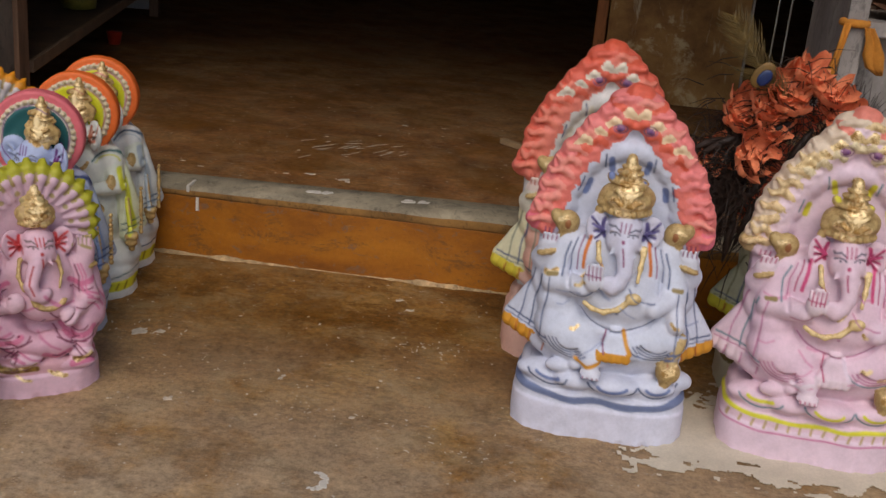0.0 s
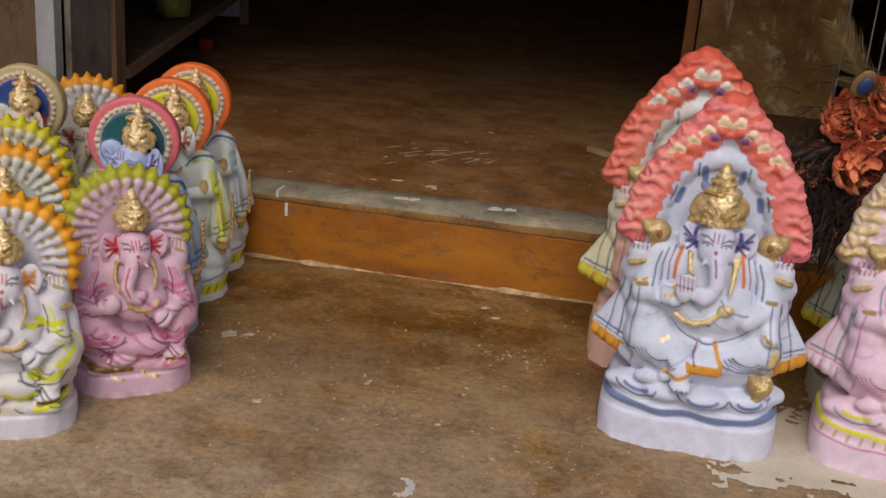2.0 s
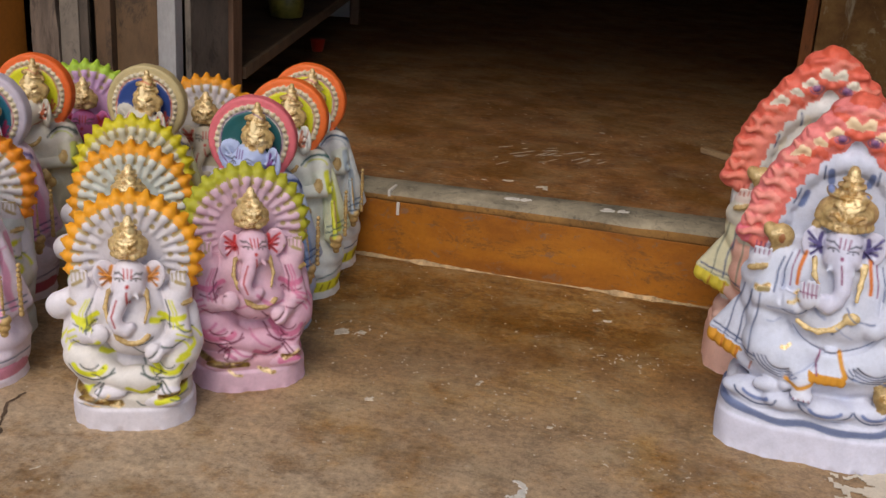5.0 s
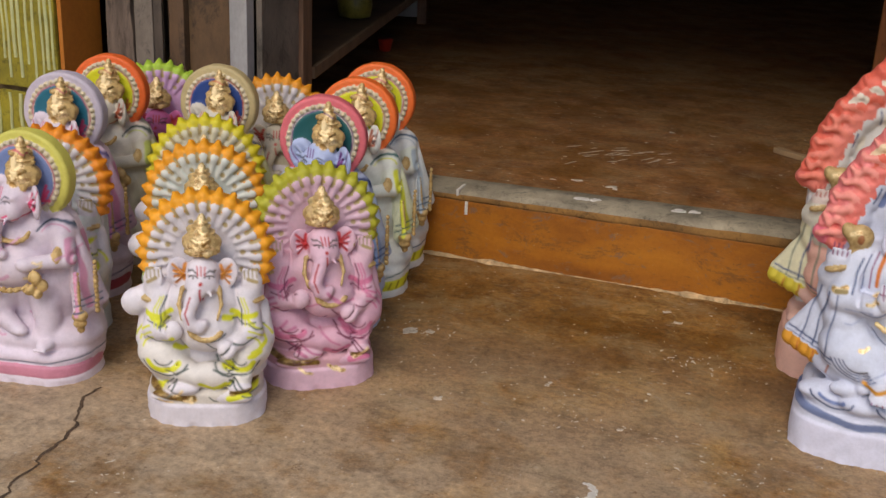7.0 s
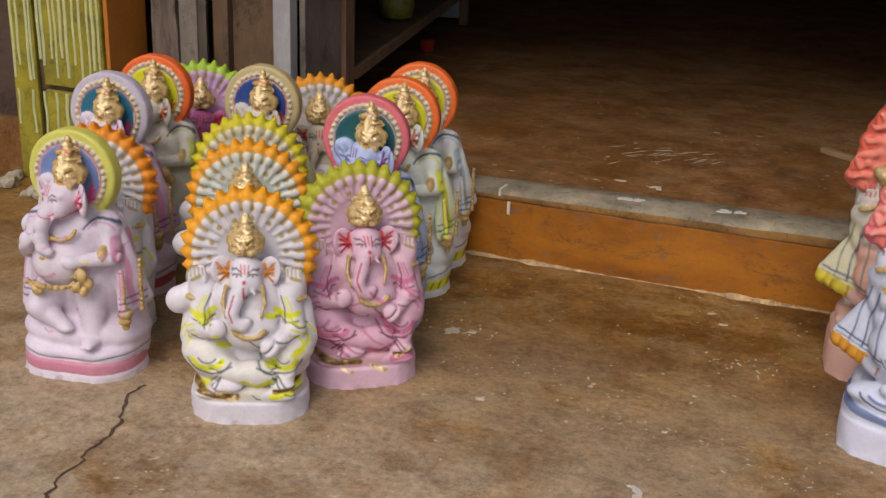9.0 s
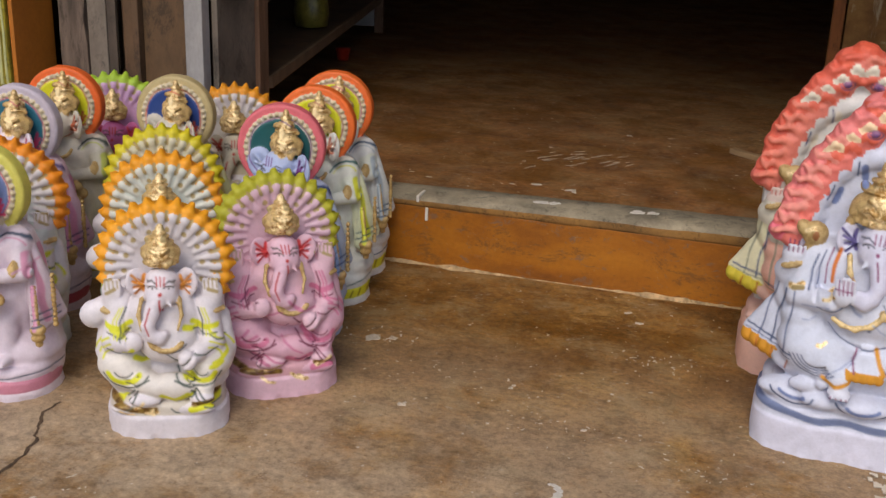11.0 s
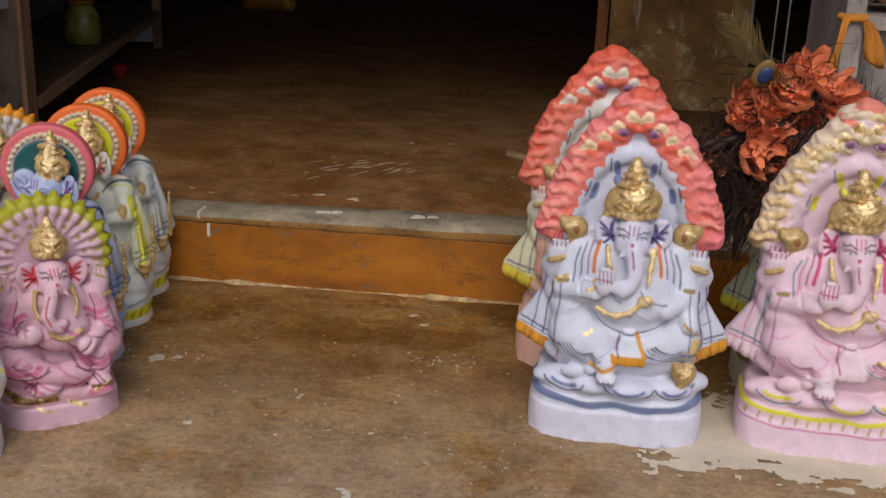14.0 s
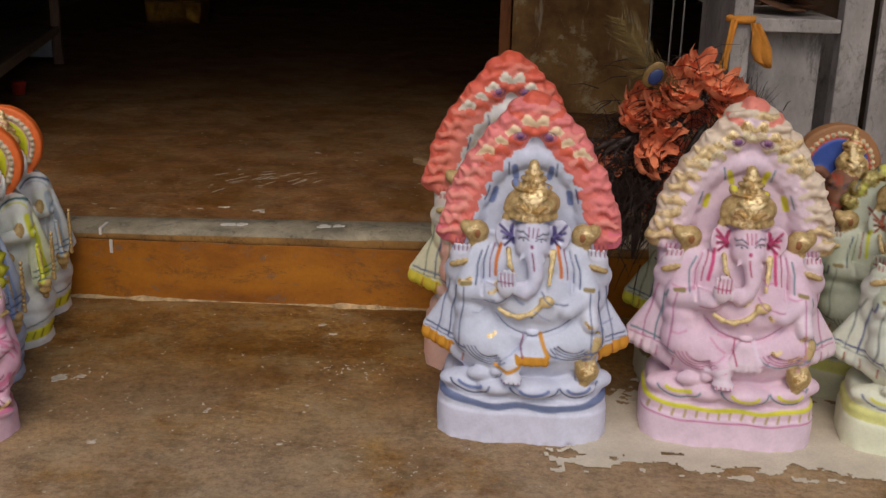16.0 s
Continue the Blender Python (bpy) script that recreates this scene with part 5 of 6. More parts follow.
base_s = dict(gold="d0b276h", bead="d8c8a4", field="d8ccb8")
C_C = dict(base_s, body="e0d0dc", base="e6d8e2", band="d2889c", seat="e4d4e0", robe="e0d0dc", rim="d6ce62", disc="7688b8", belly="e0d0da", cloth="e0d0dc", skin="e4d6e0", sleeve="e0d2dc", shawl="deccd8", face="e0d0da")
E_C = dict(C_C, rim="c6bac6", disc="1f6a80", body="d6bccc", robe="d2b8c8", shawl="d0aec4", band="b04a58")
F_C = dict(base_s, body="d9d2c4", base="ddd7c8", band="d0ca50", seat="d9d3c4", robe="d6d0bf", rim="ee6a26", disc="dcd81c", belly="cdc6b4", cloth="ccc6b4", skin="d2ccba", sleeve="cfc9b6", shawl="cdca9c", face="d0c8b8")
H_C = dict(F_C, rim="c4b07e", disc="27458a", body="cdbfae")
L_C = dict(base_s, body="b6c0da", base="c2cade", band="8c9cc0", seat="bcc6dc", robe="b4bed8", rim="e27078", disc="155a5c", belly="b6c0da", cloth="b6c0da", skin="bec8de", sleeve="b6c0da", shawl="bac6dc", face="b4c0e2")
M_C = dict(base_s, body="e6e7dc", base="eceae2", band="e4dc30", seat="e9e9e2", robe="e5e6da", rim="f0722c", disc="dedc1e", belly="e4e6da", cloth="e6e8dc", skin="e8eade", sleeve="e4e8d8", shawl="e6eac6", face="e4e4dc")
N_C = dict(M_C, body="e8e8e4", robe="e8e8e4", shawl="e4e8e6", base="efede8")
place_statue(STAND.figure("statue", C_C, dabs(6, "d8a6c0", 0.09, 0.07, 0.28, 4, 0.03, 0.003) + dabs(5, GOLD, 0.07, 0.16, 0.26, 6, 0.018, 0.003) + stand_strokes("4a566a", "d898b4", "d03a68"), 0), -1.322, 1.486, 10, "pale pink plaster standing statue with blue and yellow halo disc", LG, 0.95)
place_statue(STAND_B.figure("statue", E_C, stand_strokes("5a4a78", "d890b4", "c03060"), 1), -1.512, 1.835, 12, "mauve plaster standing statue with teal halo disc", LG)
place_statue(STAND_B.figure("statue", F_C, stand_strokes("45504a", "c8d068", "b85830"), 2), -1.555, 2.050, 14, "buff plaster standing statue with orange and yellow halo disc", LG)
place_statue(STAND_B.figure("statue", H_C, stand_strokes("4a4a4a", "c8b070", "c85028"), 3), -1.288, 2.070, 12, "buff plaster standing statue with dark blue halo disc", LG)
place_statue(STAND.figure("statue", L_C, stand_strokes("3a4a78", "8aa0c8", "70307c"), 4), -0.955, 1.905, 16, "pale blue plaster standing statue with teal and pink halo disc", LG)
place_statue(STAND_B.figure("statue", M_C, stand_strokes("3f6a66", "dede3c", "b86848", "8a7a18"), 5), -0.972, 2.105, 12, "white plaster standing statue with orange and yellow halo disc", LG)
place_statue(STAND_B.figure("statue", N_C, stand_strokes("3f5a76", "b4c0c8", "c86a78", "8a7a18"), 6), -1.002, 2.285, 12, "white plaster standing statue with orange and yellow halo disc", LG)
R_C = dict(base_s, body="7a4630", base="6e4030", band="8a5038", seat="74442e", robe="7a4630", rim="a87448", field="dc6a3a", disc="3f5cae", belly="7a4630", cloth="844a30", skin="80503a", sleeve="7a4630", shawl="7e4a30", face="86563c", bead="d8c8a0")
place_statue(STAND_B.figure("statue", R_C, stand_strokes("40241c", "a05030", "c84028"), 7), 0.800, 2.275, 0, "terracotta brown standing statue with blue halo disc", RG, 1.05)


# ---- cabinets on the shop floor ----
def slatbox(name, b, material, parent, label="", bevel=0.003):
    return part(name, box(*b, bevel), material, parent, label)


cab = thing("cabinet", "old white painted wooden cabinet with dark open bays", "cabinet")
Z0 = STEP_Z
slatbox("post", (-1.490, -1.440, 2.462, 2.50, Z0, 1.35), M_WHITE, cab, "white painted corner post")
slatbox("post", (-1.652, -1.634, 2.480, 2.52, Z0, 1.35), M_DARKWOOD, cab)
slatbox("side_panel", (-1.435, -1.418, 2.5, 2.705, Z0, 1.35), M_GREYPANEL, cab, "grey-white board side")
slatbox("post", (-1.445, -1.405, 2.705, 2.76, Z0, 1.35), M_BROWNWOOD, cab, "bare brown wooden post")
slatbox("ledge", (-1.42, -1.395, 2.50, 2.63, 0.585, 0.62), M_WHITE, cab)
slatbox("back_panel", (-1.56, -1.445, 2.73, 2.745, Z0, 1.35), M_BROWNPANEL, cab)
slatbox("back_panel", (-1.90, -1.566, 2.735, 2.75, Z0, 1.35), M_DARKGREY, cab)
slatbox("front_panel", (-1.632, -1.494, 2.50, 2.515, Z0, 1.35), M_BROWNPANEL, cab, "dark brown board front")
slatbox("side_board", (-1.706, -1.654, 2.52, 2.535, Z0, 1.35), M_DARKWOOD, cab)
slatbox("top", (-1.72, -1.40, 2.455, 2.77, 1.352, 1.38), M_DARKWOOD, cab)
sheet_metal = thing("metal_sheet", "dark grey rusty metal sheet leaning beside the cabinet", "metal sheet")
part("sheet", rough_box(-1.738, -1.712, 2.50, 2.506, Z0 + 0.002, 1.2, 0.001, 0.002), M_DARKGREY, sheet_metal)
plank = thing("plank", "weathered grey-brown plank with a dark split, standing beside the pillar", "plank")
pb = bmesh.new()
for k in range(41):
    z = Z0 + 0.002 + 1.2 * k / 40
    w = 0.004 * noise.noise(Vector((0, 0, z * 9))) + 0.003 * noise.noise(Vector((3, 0, z * 31)))
    split = 0.010 * max(0.0, 1 - abs(z - 0.50) / 0.05)
    for x, y in ((-1.884 + w, 2.497), (-1.802 - split + w, 2.497), (-1.802 - split + w, 2.519), (-1.884 + w, 2.519)):
        pb.verts.new((x, y + 0.003 * noise.noise(Vector((x * 20, 5, z * 8))), z))
pb.verts.ensure_lookup_table()
for k in range(40):
    for q in range(4):
        pb.faces.new((pb.verts[4 * k + q], pb.verts[4 * k + (q + 1) % 4], pb.verts[4 * k + 4 + (q + 1) % 4], pb.verts[4 * k + 4 + q]))
part("board", pb, plain("weathered_grey_brown_wood", "6c5c50", 0.85, 0.5, 14.0, 0.8, 0.0, (2, 2, 0.3)), plank)
slatbox("post", (-1.798, -1.742, 2.500, 2.54, Z0 + 0.002, 1.35), M_GREYPANEL, plank, "grey-white painted batten")

rack = thing("shelf_rack", "dusty dark wooden shelf rack running into the shop", "shelf", pose(-1.43, 2.80, 0, 0, 0, 12.3))
slatbox("board", (-0.42, 0.0, 0.0, 2.12, 0.300, 0.330), M_DARKWOOD, rack)
slatbox("edge_strip", (0.002, 0.014, 0.0, 2.12, 0.298, 0.332), M_SHELFEDGE, rack, "pale dusty front edge", 0.002)
for y in (0.0, 2.06):
    slatbox("post", (-0.02, 0.02 if y else 0.0, y + (0.062 if y else -0.04), y + (0.10 if y else -0.002), Z0, 1.6), M_BROWNWOOD, rack)
slatbox("bracket", (-0.2, -0.022, 2.125, 2.15, 0.19, 0.30), M_WHITE, rack, "white painted bracket")
slatbox("back_board", (-0.45, -0.425, 0.0, 2.2, 0.30, 1.6), M_GREYPANEL, rack)
slatbox("board", (-0.42, 0.0, 0.0, 2.12, 0.80, 0.83), M_DARKWOOD, rack)


def lathe(profile, sides=20, bm=None, at=(0, 0, 0)):
    bm = bm or bmesh.new()
    rings = [[bm.verts.new((at[0] + r * math.cos(2 * math.pi * k / sides), at[1] + r * math.sin(2 * math.pi * k / sides), at[2] + z)) for k in range(sides)] for r, z in profile]
    for a, b in zip(rings, rings[1:]):
        for k in range(sides):
            bm.faces.new((a[k], a[(k + 1) % sides], b[(k + 1) % sides], b[k])).smooth = True
    bm.faces.new(rings[0][::-1])
    bm.faces.new(rings[-1])
    return bm


M_JAR = plain("olive_glazed_jar", "7d7434", 0.3, 0.5, 25.0, 0.4)
jar = thing("jar", "squat olive-green jar on the dusty shelf", "jar", pose(-1.72, 3.75, 0.334))
part("body", lathe([(0.03, 0), (0.058, 0.006), (0.065, 0.05), (0.06, 0.10), (0.045, 0.125), (0.04, 0.14)]), M_JAR, jar, smooth=True)
part("lid", lathe([(0.043, 0.142), (0.045, 0.15), (0.03, 0.162), (0.01, 0.168)]), M_GOLDCARD, jar, smooth=True)
cup = thing("cup", "small red plastic cup on the shop floor", "cup", pose(-1.74, 4.1, STEP_Z))
part("body", lathe([(0.02, 0), (0.022, 0.002), (0.03, 0.045), (0.031, 0.048)]), M_RED, cup, smooth=True)

stand = thing("pedestal", "gold foil covered pedestal deep in the shop", "pedestal", pose(-1.85, 6.75, STEP_Z))
bm = rough_box(-0.17, 0.17, -0.12, 0.12, 0.0, 0.13, 0.015, 0.012, 8, 3.0)
part("base", bm, M_GOLDCARD, stand)
part("upper_tier", rough_box(-0.13, 0.13, -0.09, 0.09, 0.132, 0.26, 0.015, 0.01, 8, 5.0), M_GOLDCARD, stand)

M_BUNDLE = plain("dry_brown_leaves", "5e3c24", 0.8, 0.4, 25.0, 0.6)
bundle = thing("leaf_bundle", "bundle of dry brown leaves on the white shelf", "leaf bundle", pose(0.725, 2.62, 0.684))
rn = random.Random(31)
for i in range(26):
    bm = bmesh.new()
    rows = []
    l, w = rn.uniform(0.08, 0.16), rn.uniform(0.01, 0.02)
    for u in range(7):
        f = u / 6
        ww = w * math.sin(0.15 + f * 2.9)
        rows.append([bm.verts.new((l * (f - 0.5), s_ * ww, 0.012 * math.sin(f * 3 + i) + 0.006 * abs(s_))) for s_ in (-1, 0, 1)])
    for a, b in zip(rows, rows[1:]):
        for k in range(2):
            bm.faces.new((a[k], a[k + 1], b[k + 1], b[k])).smooth = True
    leaf = part("leaf", bm, M_BUNDLE, bundle)
    leaf.matrix_local = pose(rn.uniform(-0.03, 0.03), rn.uniform(-0.09, 0.05), 0.013 + 0.0022 * i, rn.uniform(-15, 15), rn.uniform(-8, 8), rn.uniform(-50, 50))

# right side: board, cabinet
board = thing("board", "stained brown board standing on the shop floor", "board")
part("panel", rough_box(0.135, 0.63, 4.08, 4.105, STEP_Z + 0.002, 1.3, 0.003, 0.002, 8), M_SLAB, board)
part("edge_strip", box(0.088, 0.128, 4.07, 4.12, STEP_Z + 0.002, 1.9, 0.004), M_REDWOOD, board, "reddish brown wooden post")
part("metal_strip", box(0.632, 0.640, 4.075, 4.11, STEP_Z + 0.002, 1.3, 0.001), M_STEEL, board, "thin pale metal edge")
chair = thing("wire_stand", "thin wire stand in the dark of the shop", "wire stand")
for a, b in (((0.62, 3.3, 0.162), (0.62, 3.3, 0.70)), ((0.69, 3.3, 0.162), (0.69, 3.3, 0.66)), ((0.60, 3.3, 0.68), (0.78, 3.3, 0.60)), ((0.62, 3.5, 0.162), (0.62, 3.5, 0.70))):
    part("rod", tube([a, b], 0.003, 6), M_STEEL, chair)

rc = thing("cabinet", "white painted wooden cabinet with an open shelf", "cabinet")
slatbox("post", (0.583, 0.625, 2.462, 2.50, Z0, 1.4), M_GREYWHITE, rc)
slatbox("post", (0.822, 0.885, 2.462, 2.51, Z0, 1.4), M_GREYWHITE, rc)
slatbox("shelf", (0.627, 0.820, 2.464, 2.80, 0.652, 0.682), M_GREYWHITE, rc)
slatbox("side_panel", (0.584, 0.60, 2.5, 2.84, Z0, 1.4), M_GREYWHITE, rc)
slatbox("back_panel", (0.602, 0.95, 2.80, 2.815, Z0, 0.65), M_GREYWHITE, rc)
slatbox("front_panel", (0.627, 0.80, 2.52, 2.532, Z0, 0.648), M_GREYWHITE, rc)
slatbox("back_panel", (0.602, 1.25, 2.83, 2.845, Z0, 1.4), M_DARKWOOD, rc)
slatbox("door", (0.905, 1.22, 2.47, 2.49, Z0 + 0.01, 1.4), M_GREYWHITE, rc)
slatbox("top", (0.57, 1.25, 2.455, 2.85, 1.402, 1.43), M_GREYWHITE, rc)


def ribbon(points, widths, bm=None, fold=0.006):
    """A creased strip of cloth that hangs along points."""
    bm = bm or bmesh.new()
    rows = []
    for i, (p, w) in enumerate(zip(points, widths)):
        p = Vector(p)
        rows.append([bm.verts.new(p + Vector((w * (k / 6 - 0.5), fold * math.sin(k * 2.2 + i * 0.7), 0))) for k in range(7)])
    for a, b in zip(rows, rows[1:]):
        for k in range(6):
            bm.faces.new((a[k], a[k + 1], b[k + 1], b[k])).smooth = True
    return bm


def thicken(ob, t):
    m = ob.modifiers.new("thickness", "SOLIDIFY")
    m.thickness = t
    return ob


cloth = thing("cloth_strip", "orange cotton cloth tied round a white post", "cloth")
part("knot", lathe([(0.024, 0), (0.033, 0.003), (0.035, 0.009), (0.032, 0.015), (0.024, 0.018)], 14, None, (0.604, 2.481, 0.668)), M_CLOTH, cloth)
thicken(part("tail", ribbon([(0.628, 2.45, 0.672), (0.640, 2.445, 0.645), (0.648, 2.445, 0.615), (0.655, 2.445, 0.59), (0.668, 2.445, 0.575)], [0.02, 0.03, 0.045, 0.038, 0.012]), M_CLOTH, cloth), 0.0015)
thicken(part("tail", ribbon([(0.583, 2.45, 0.678), (0.578, 2.446, 0.64), (0.572, 2.446, 0.60), (0.566, 2.446, 0.57), (0.548, 2.446, 0.545)], [0.016, 0.014, 0.012, 0.022, 0.008]), M_CLOTH, cloth), 0.0015)


# ---- striped pillar ----
pil = thing("pillar", "yellow and ochre painted masonry pillar with pale drip stripes", "pillar", kind="structure")
part("core", box(-2.26, -1.955, 2.392, 2.55, 0, 3.4), M_JOINT, pil)
part("side_face", box(-1.953, -1.940, 2.386, 2.55, 0, 3.4, 0.002), M_OCHRE, pil, "ochre painted side")
for i, (x0, x1, z0, z1) in enumerate(((-2.26, -2.180, 0.0, 0.56), (-2.155, -1.956, 0.0, 0.262), (-2.155, -1.956, 0.275, 0.62), (-2.26, -2.176, 0.565, 1.1), (-2.155, -1.956, 0.63, 1.1))):
    part("block", rough_box(x0, x1, 2.376, 2.391, z0 + 0.002, z1, 0.004, 0.002, 4, i * 3.0), M_YELLOW, pil)
rnd = random.Random(4)
for i in range(15):
    x = -2.248 + 0.0205 * i + rnd.uniform(-0.006, 0.006)
    top, bot = 0.618, rnd.uniform(0.28, 0.36)
    pts = [(x + 0.0010 * math.sin(k * 1.3 + i), 2.3765, top + (bot - top) * k / 9) for k in range(10)]
    part("paint_stripe", tube(pts, rnd.uniform(0.0035, 0.006), 6), M_STRIPE, pil)
    if i % 2 == 0:
        pts = [(x + 0.004 + 0.002 * math.sin(k * 1.1 + i), 2.3755, 0.258 - 0.02 * k) for k in range(rnd.randint(5, 10))]
        part("paint_stripe", tube(pts, rnd.uniform(0.0035, 0.006), 6), M_STRIPE, pil)


M_RUBBLE = plain("pale_plaster_rubble", "a99c88", 0.95, 0.25, 30.0, 0.8)
rn = random.Random(17)
for i in range(9):
    st = bmesh.new()
    r = rn.uniform(0.012, 0.032)
    bmesh.ops.create_icosphere(st, subdivisions=2, radius=r)
    for v in st.verts:
        v.co += noise.noise_vector(v.co * 45 + Vector((i * 7, 0, 0))) * r * 0.5
        v.co.z = max(v.co.z * 0.7, -r * 0.45)
    tagged(mesh_object("plaster_lump", st, M_RUBBLE), "pale lump of broken plaster at the pillar foot", "rubble", "rubble by the pillar").matrix_world = pose(-2.02 - 0.3 * rn.random(), 2.30 + 0.05 * rn.random() - 0.05 * (i % 3), r * 0.44, 0, 0, rn.uniform(0, 360))


# ---- paper flowers and feathers on the decorated statue ----
M_PAPER = plain("coral_paper_petal", "ff8c60", 0.7, 0.28, 32.0, 0.6)
M_FIBRE = plain("dark_feather_fibre", "2e1c12", 0.6, 0.4, 40.0, 0.3)
M_BARB = plain("olive_feather_barb", "6e5a30", 0.5, 0.4, 40.0, 0.3)
M_EYE = plain("blue_feather_eye", "12285a", 0.3, 0.3, 60.0, 0.2)
M_EYERING = plain("bronze_feather_ring", "6e5224", 0.4, 0.3, 60.0, 0.2, 0.3)


def rose(seed, r):
    """A loose paper rose: cupped, creased petals in three turns."""
    rn = random.Random(seed)
    bm = bmesh.new()
    for n, rad, reach, low in ((3, 0.34, 80, 0.3), (4, 0.66, 88, 0.15), (6, 1.0, 100, 0.0)):
        for i in range(n):
            a = 2 * math.pi * i / n + rn.uniform(-0.4, 0.4) + rad * 3
            wide, top = rn.uniform(0.75, 1.0), radians(reach * rn.uniform(0.85, 1.1))
            rows = []
            for u in range(6):
                f = u / 5
                th = top * f
                row = []
                for k in range(7):
                    sp = (k / 3 - 1) * wide * (1.0 - 0.35 * f * f)
                    rr = r * rad * (1 + 0.22 * math.sin(sp * 6 + i * 2 + rad) * f + rn.uniform(-0.11, 0.11) * f)
                    row.append(bm.verts.new((rr * math.sin(th) * math.cos(a + sp), rr * math.sin(th) * math.sin(a + sp), r * low + rr * (1 - math.cos(th)) * 0.75)))
                rows.append(row)
            for p, q in zip(rows, rows[1:]):
                for k in range(6):
                    bm.faces.new((p[k], p[k + 1], q[k + 1], q[k])).smooth = True
    return bm


gar = thing("paper_flowers", "coral paper flowers with dark feather fibres over a statue", "flowers")
rose_mesh = [part("rose", rose(k, 0.035), M_PAPER, gar) for k in range(4)]
spots = [(0.421, 1.99, 0.624), (0.462, 1.985, 0.592), (0.392, 1.99, 0.606), (0.358, 1.985, 0.562), (0.400, 1.975, 0.570), (0.490, 1.985, 0.566), (0.318, 1.99, 0.526), (0.368, 1.97, 0.532), (0.288, 1.995, 0.470), (0.352, 1.965, 0.498), (0.335, 1.97, 0.462), (0.322, 2.01, 0.552), (0.43, 2.03, 0.60)]
rn = random.Random(8)
for i, p in enumerate(spots):
    ob = rose_mesh[i] if i < 4 else tagged(new("rose", rose_mesh[i % 4].data))
    ob.parent = gar
    ob.matrix_world = pose(*p, 62 + rn.uniform(-25, 25), rn.uniform(-30, 25), rn.uniform(0, 360) * 0.1) @ Matrix.Rotation(rn.uniform(0, 6), 4, "Z")
bm = bmesh.new()
for i in range(520):
    p = Vector(rn.choice(spots)) + Vector((rn.gauss(-0.005, 0.028), rn.gauss(0.010, 0.018), rn.gauss(-0.03, 0.04)))
    d = Vector((rn.gauss(-0.2, 0.9), rn.gauss(-0.3, 0.4), rn.gauss(-0.1, 0.6))).normalized()
    l = rn.uniform(0.03, 0.075)
    tube([p, p + d * l * 0.5, p + d * l + Vector((0, 0, -0.012))], 0.0011, 4, bm, [1, 0.8, 0.2])
for i in range(1100):
    p = Vector((rn.gauss(0.315, 0.032), rn.gauss(1.99, 0.016), rn.gauss(0.415, 0.05)))
    d = Vector((rn.gauss(-0.5, 0.7), rn.gauss(-0.3, 0.3), rn.gauss(-0.2, 0.6))).normalized()
    tube([p, p + d * 0.025, p + d * 0.05 + Vector((0, 0, -0.01))], 0.0012, 4, bm, [1, 0.8, 0.2])
part("fibre_tuft", bm, M_FIBRE, gar, "dark brown feather fibres")
for i, (x, z, ang, l) in enumerate(((0.335, 0.515, 200, 0.085), (0.372, 0.475, 215, 0.08), (0.300, 0.500, 190, 0.07), (0.415, 0.548, 205, 0.08), (0.350, 0.425, 230, 0.09), (0.320, 0.400, 250, 0.09), (0.385, 0.440, 225, 0.09), (0.300, 0.430, 215, 0.07), (0.450, 0.535, 235, 0.07), (0.375, 0.400, 250, 0.08), (0.340, 0.370, 265, 0.08))):
    out = bmesh.new()
    rows = []
    c, d = math.cos(radians(ang)), math.sin(radians(ang))
    for u in range(9):
        f = u / 8
        w = 0.008 * math.sin(0.25 + 2.75 * f)
        p = Vector((x + l * f * c, 1.972 - 0.012 * math.sin(f * 3) + 0.004 * (i % 3), z + l * f * d - 0.02 * f * f))
        rows.append([out.verts.new(p + Vector((-d * w * q, 0.005 * abs(q), c * w * q))) for q in (-1, -0.5, 0, 0.5, 1)])
    for p, q in zip(rows, rows[1:]):
        for k in range(4):
            out.faces.new((p[k], p[k + 1], q[k + 1], q[k])).smooth = True
    thicken(part("dark_feather", out, M_FIBRE, gar, "glossy dark brown feather"), 0.0008)


def tuft(base, n, length, spread, lean, seed, radius=0.0009):
    rn2 = random.Random(seed)
    out = bmesh.new()
    for i in range(n):
        b = Vector(base) + Vector((rn2.gauss(0, 0.02), rn2.gauss(0, 0.008), rn2.gauss(0, 0.006)))
        d = (Vector(lean) + Vector((rn2.gauss(0, spread), rn2.gauss(0, spread * 0.6), rn2.gauss(0, spread * 0.4)))).normalized()
        l = length * rn2.uniform(0.5, 1.1)
        tube([b, b + d * l * 0.5, b + d * l], radius, 4, out, [1, 0.8, 0.25])
    return out


part("fibre_tuft", tuft((0.50, 1.99, 0.555), 60, 0.07, 0.35, (0.2, 0, 1), 3), M_FIBRE, gar)


